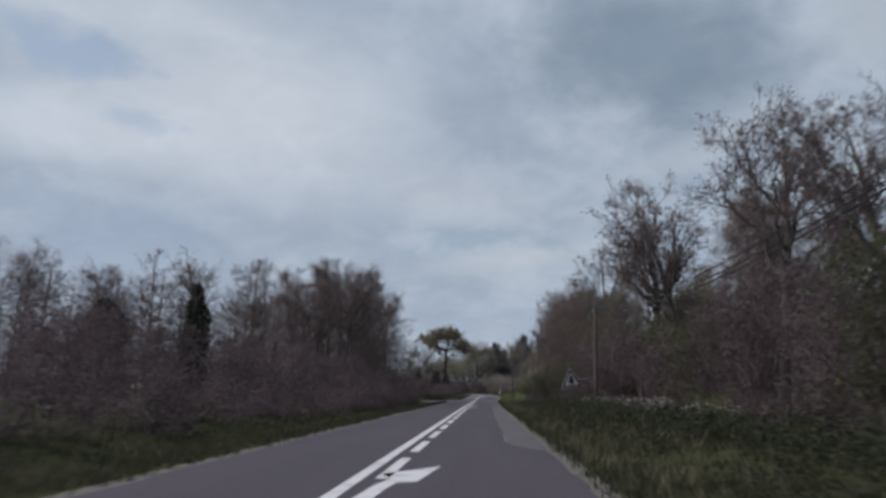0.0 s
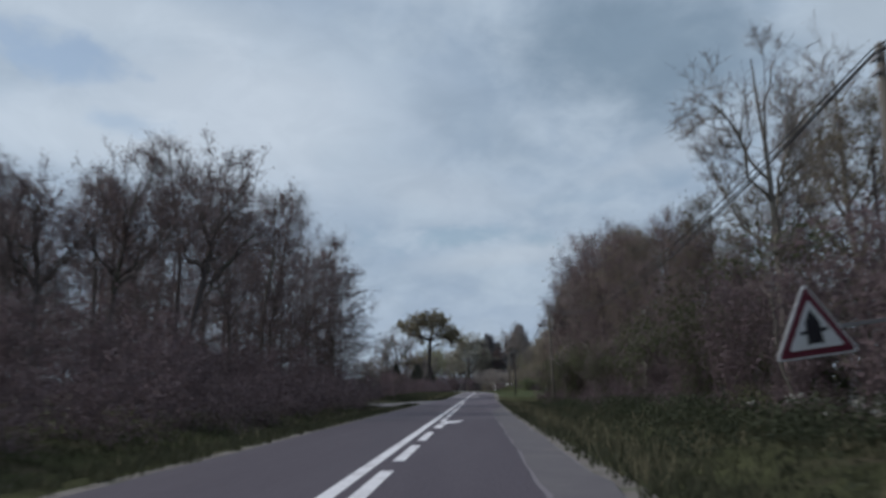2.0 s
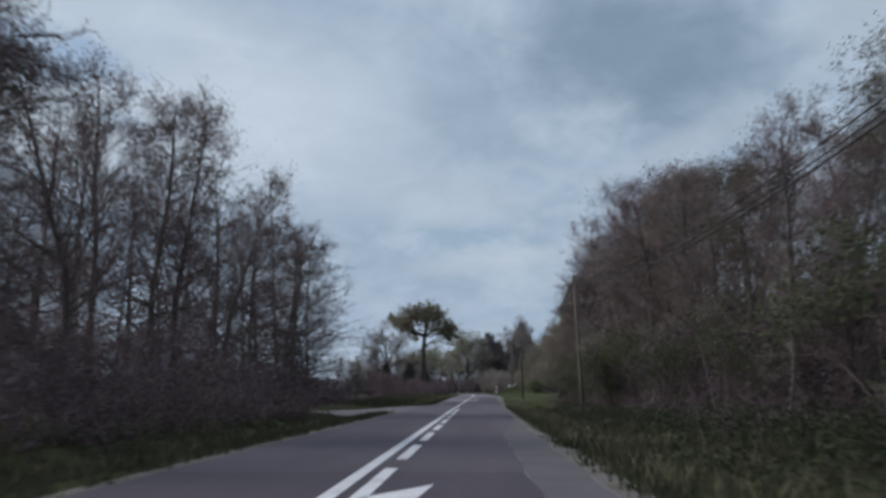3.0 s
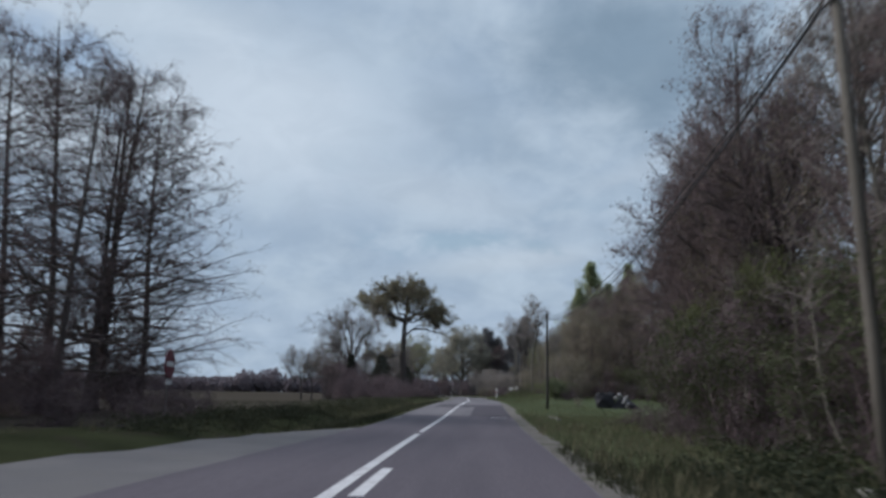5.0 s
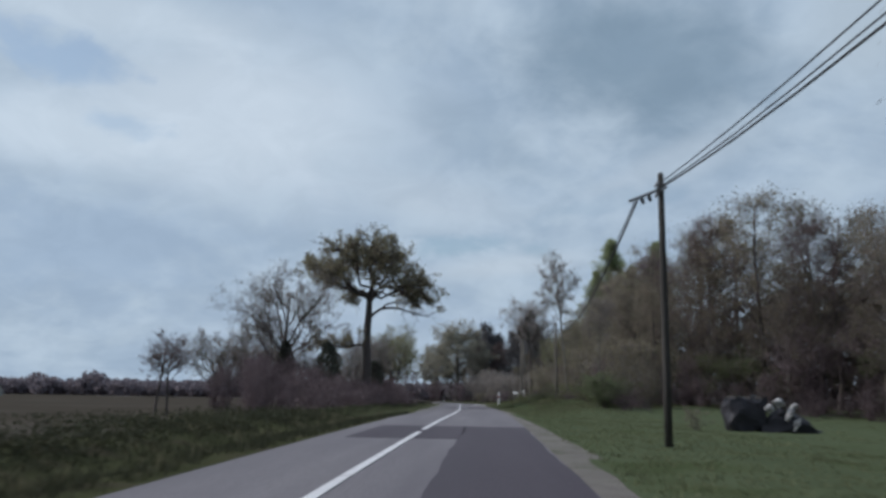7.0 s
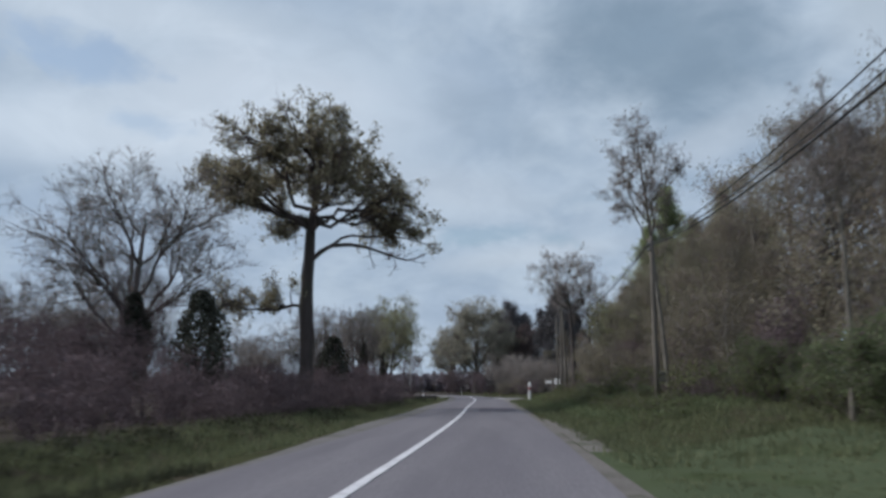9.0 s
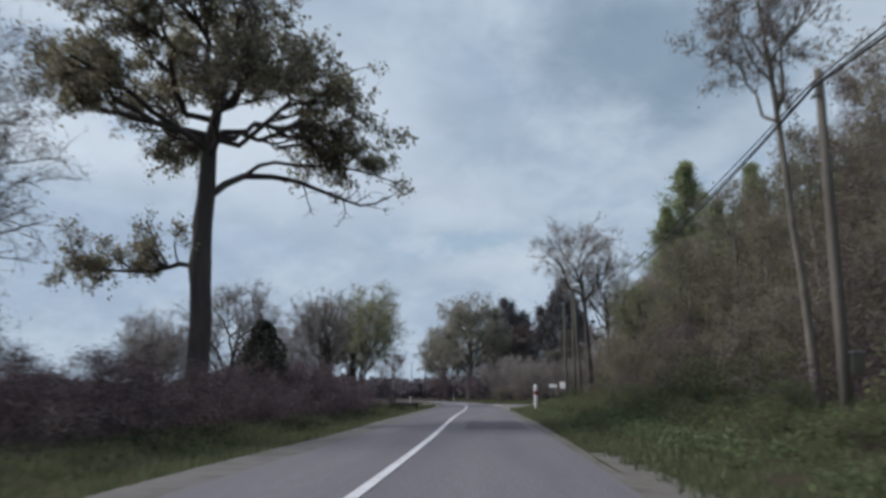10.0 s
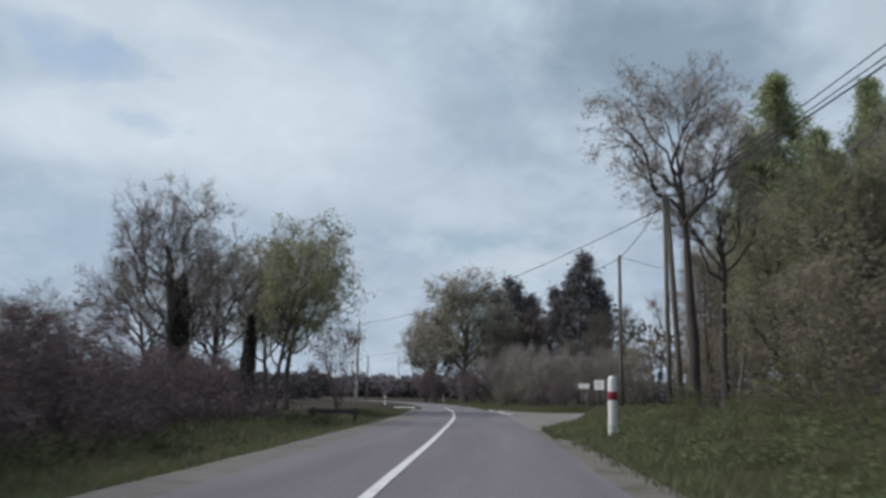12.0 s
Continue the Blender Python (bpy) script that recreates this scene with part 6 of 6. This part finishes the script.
barn = new("farm_building")
part("wall", bm_box(11, 8, 4.2, (0, 0, 2.1), 0.03), M_CONCRETE, barn, "pale grey rendered wall")
bm = bm_plate([(-4.4, 0), (4.4, 0), (0, 2.0)], 11.6, pose(-5.8, 0, 4.2, 0, 0, -90))
part("roof", bm, M_CONCRETE, barn, "grey gabled roof")
for dx in (-3, 0.5):
    part("door", bm_box(1.6, 0.08, 2.4, (dx, -4.03, 1.2), 0.02), M_TARP, barn, "dark door")
barn.matrix_basis = pose(-156, 382, ground_z(-156, 382) - 3.2, 0, 0, 12)
tagged(barn, "pale farm building with a grey roof beyond the field", "building")

# ---- grass ----
def grass(count, where, seed, low, high, mat, label, wide=0.012):
    """Blades of grass, one narrow triangle each, in tufts."""
    rng = np.random.default_rng(seed)
    tufts = where(rng, count // 7)
    xy = np.repeat(tufts, 7, 0) + rng.normal(0, 0.07, (len(tufts) * 7, 2))
    z = np.repeat([ground_z(float(x), float(y)) for x, y in tufts], 7)
    n = len(xy)
    h = rng.uniform(low, high, n)
    a = rng.uniform(0, 2 * np.pi, n)
    lean = rng.normal(0, 0.35, (n, 2)) * h[:, None]
    root = np.column_stack([xy, z - 0.03])
    side = np.column_stack([np.cos(a), np.sin(a), np.zeros(n)]) * wide * rng.uniform(0.7, 1.5, (n, 1))
    v = np.stack([root - side, root + side, root + np.column_stack([lean, h])], 1).reshape(-1, 3)
    f = np.arange(n)[:, None] * 3 + np.array([[0, 1, 2]])
    me = join("grass", [(v, f, 0)], [mat])
    return tagged(new("grass", me), label, "grass", kind="stuff")


def strip(side, y0, y1, d0, d1, patch=0.0):
    """Places beside the road, between two distances from its edge, denser where noise is high."""
    def make(rng, n):
        y = rng.uniform(y0, y1, n * 2)
        d = d0 + (d1 - d0) * rng.uniform(0, 1, n * 2) ** 1.2
        x = np.array([(centre_x(b) + right_width(b) + a) if side > 0 else (centre_x(b) - left_width(b) - a) for a, b in zip(d, y)])
        ok = np.array([noise.noise((p * 0.4, q * 0.4, 2.0)) > patch + rng.normal(0, 0.25) and in_left_mouth(p, q) == 0 and in_right_mouth(p, q) == 0 for p, q in zip(x, y)])
        return np.stack([x, y], 1)[ok][:n]
    return make


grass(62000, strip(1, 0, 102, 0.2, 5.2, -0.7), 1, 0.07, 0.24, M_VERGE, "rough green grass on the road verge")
grass(12000, strip(1, 0, 116, 0.4, 5.0, 0.1), 2, 0.12, 0.38, M_DRY, "dry pale grass stalks on the road verge")
grass(16000, strip(1, 99, 123, 0.5, 6.0, -0.5), 3, 0.07, 0.24, M_GRASS, "rough green grass on the road verge")
grass(26000, strip(1, 122, 164, 0.6, 6.5, -0.5), 15, 0.03, 0.10, M_GRASS, "short grass along the lawn edge", 0.014)
grass(34000, strip(1, 162, 232, 0.5, 6.5, -0.5), 16, 0.07, 0.26, M_GRASS, "rough green grass on the road verge")
grass(36000, strip(1, 126, 168, 2.0, 24.0, -0.3), 4, 0.03, 0.08, M_GRASS, "short grass of the lawn", 0.016)
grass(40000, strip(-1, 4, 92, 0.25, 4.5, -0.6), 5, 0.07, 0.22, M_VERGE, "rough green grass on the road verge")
grass(18000, strip(-1, 108, 162, 4.0, 40.0, -0.2), 9, 0.05, 0.16, M_VERGE, "thin stubble on the bare field", 0.02)
grass(30000, strip(-1, 108, 162, 0.3, 5.0, -0.4), 8, 0.07, 0.20, M_VERGE, "dull low grass on the road verge")
grass(34000, strip(-1, 158, 240, 0.85, 5.0, -0.4), 6, 0.08, 0.26, M_GRASS, "rough green grass on the road verge")
grass(12000, strip(-1, 4, 240, 1.0, 6.0, 0.1), 7, 0.12, 0.34, M_DRY, "dry pale grass stalks on the road verge")


def weeds(count, where, seed, high, size, mat, label):
    """A low tangle of leaves in clumps on short stalks."""
    rng = np.random.default_rng(seed)
    spots = where(rng, count // 24)
    base = np.array([(x, y, ground_z(float(x), float(y))) for x, y in spots])
    tall = high * rng.uniform(0.35, 1.1, len(base)) ** 1.3
    wide = rng.uniform(0.10, 0.28, len(base))
    k = np.repeat(np.arange(len(base)), 24)
    off = rng.normal(0, 1, (len(k), 3)) * np.stack([wide[k], wide[k], np.zeros(len(k))], 1)
    off[:, 2] = tall[k] * rng.uniform(0.1, 1.0, len(k)) ** 0.7
    stalk = np.stack([base[k[::4]], base[k[::4]] + off[::4]], 1)
    me = join("weeds", [(*leaves(rng, base[k] + off, size, True), 0), (*spikes(stalk, np.full((len(stalk), 2), 0.004)), 0)], [mat])
    return tagged(new("verge_weeds", me), label, "weeds", kind="stuff")


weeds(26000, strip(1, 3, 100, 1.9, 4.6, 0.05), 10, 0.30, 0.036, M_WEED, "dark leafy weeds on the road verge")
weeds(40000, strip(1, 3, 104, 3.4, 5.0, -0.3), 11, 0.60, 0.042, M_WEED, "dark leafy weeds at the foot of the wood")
weeds(26000, strip(1, 172, 226, 1.8, 5.0, 0.05), 12, 0.28, 0.042, M_FRESH, "fresh green weeds on the bank of the north wood")
weeds(9000, strip(-1, 158, 236, 2.6, 4.4, 0.1), 13, 0.35, 0.040, M_VERGE, "dull leafy weeds along the oak hedge")
weeds(16000, strip(-1, 104, 152, 2.9, 5.2, -0.1), 14, 0.36, 0.036, M_VERGE, "dull weeds along the ditch of the field")


def blossom_weeds(spots, seed):
    """Low weeds topped with white blossom, along the foot of the wood."""
    rng = np.random.default_rng(seed)
    pieces = []
    for x, y, w, h in spots:
        n = 50
        root = np.column_stack([rng.normal(0, w * 0.3, (n, 2)), np.full(n, -0.05)]) + np.array([x, y, ground_z(x, y)])
        st = grow_lines(rng, root, np.array([0, 0, 1.0]) + rng.normal(0, 0.2, (n, 3)), rng.uniform(0.6, 1.0, n) * h, 3, 0.05, 0.1)
        c = np.repeat(st[::4, 2], 4, 0) + rng.normal(0, 0.05, (len(st[::4]) * 4, 3)) * np.array([1, 1, 0.5])
        pieces += [(*spikes(st, np.full((n, 3), 0.006)), 0), (*leaves(rng, np.repeat(st[:, 1], 2, 0) + rng.normal(0, 0.08, (2 * n, 3)), 0.07), 1), (*leaves(rng, c, 0.04), 2)]
    ob = new("blossom_weeds", join("blossom_weeds", pieces, [M_TWIG, M_VERGE, M_BLOSSOM]))
    return tagged(ob, "low weeds with white blossom along the wood", "weeds", kind="stuff")


spots = []
for k in range(20):
    r = random.Random(300 + k)
    spots.append((6.0 + r.uniform(-0.4, 0.9), 24 + 1.45 * k + r.uniform(-0.5, 0.5), r.uniform(0.7, 1.3), r.uniform(0.5, 0.9)))
blossom_weeds(spots, 9)
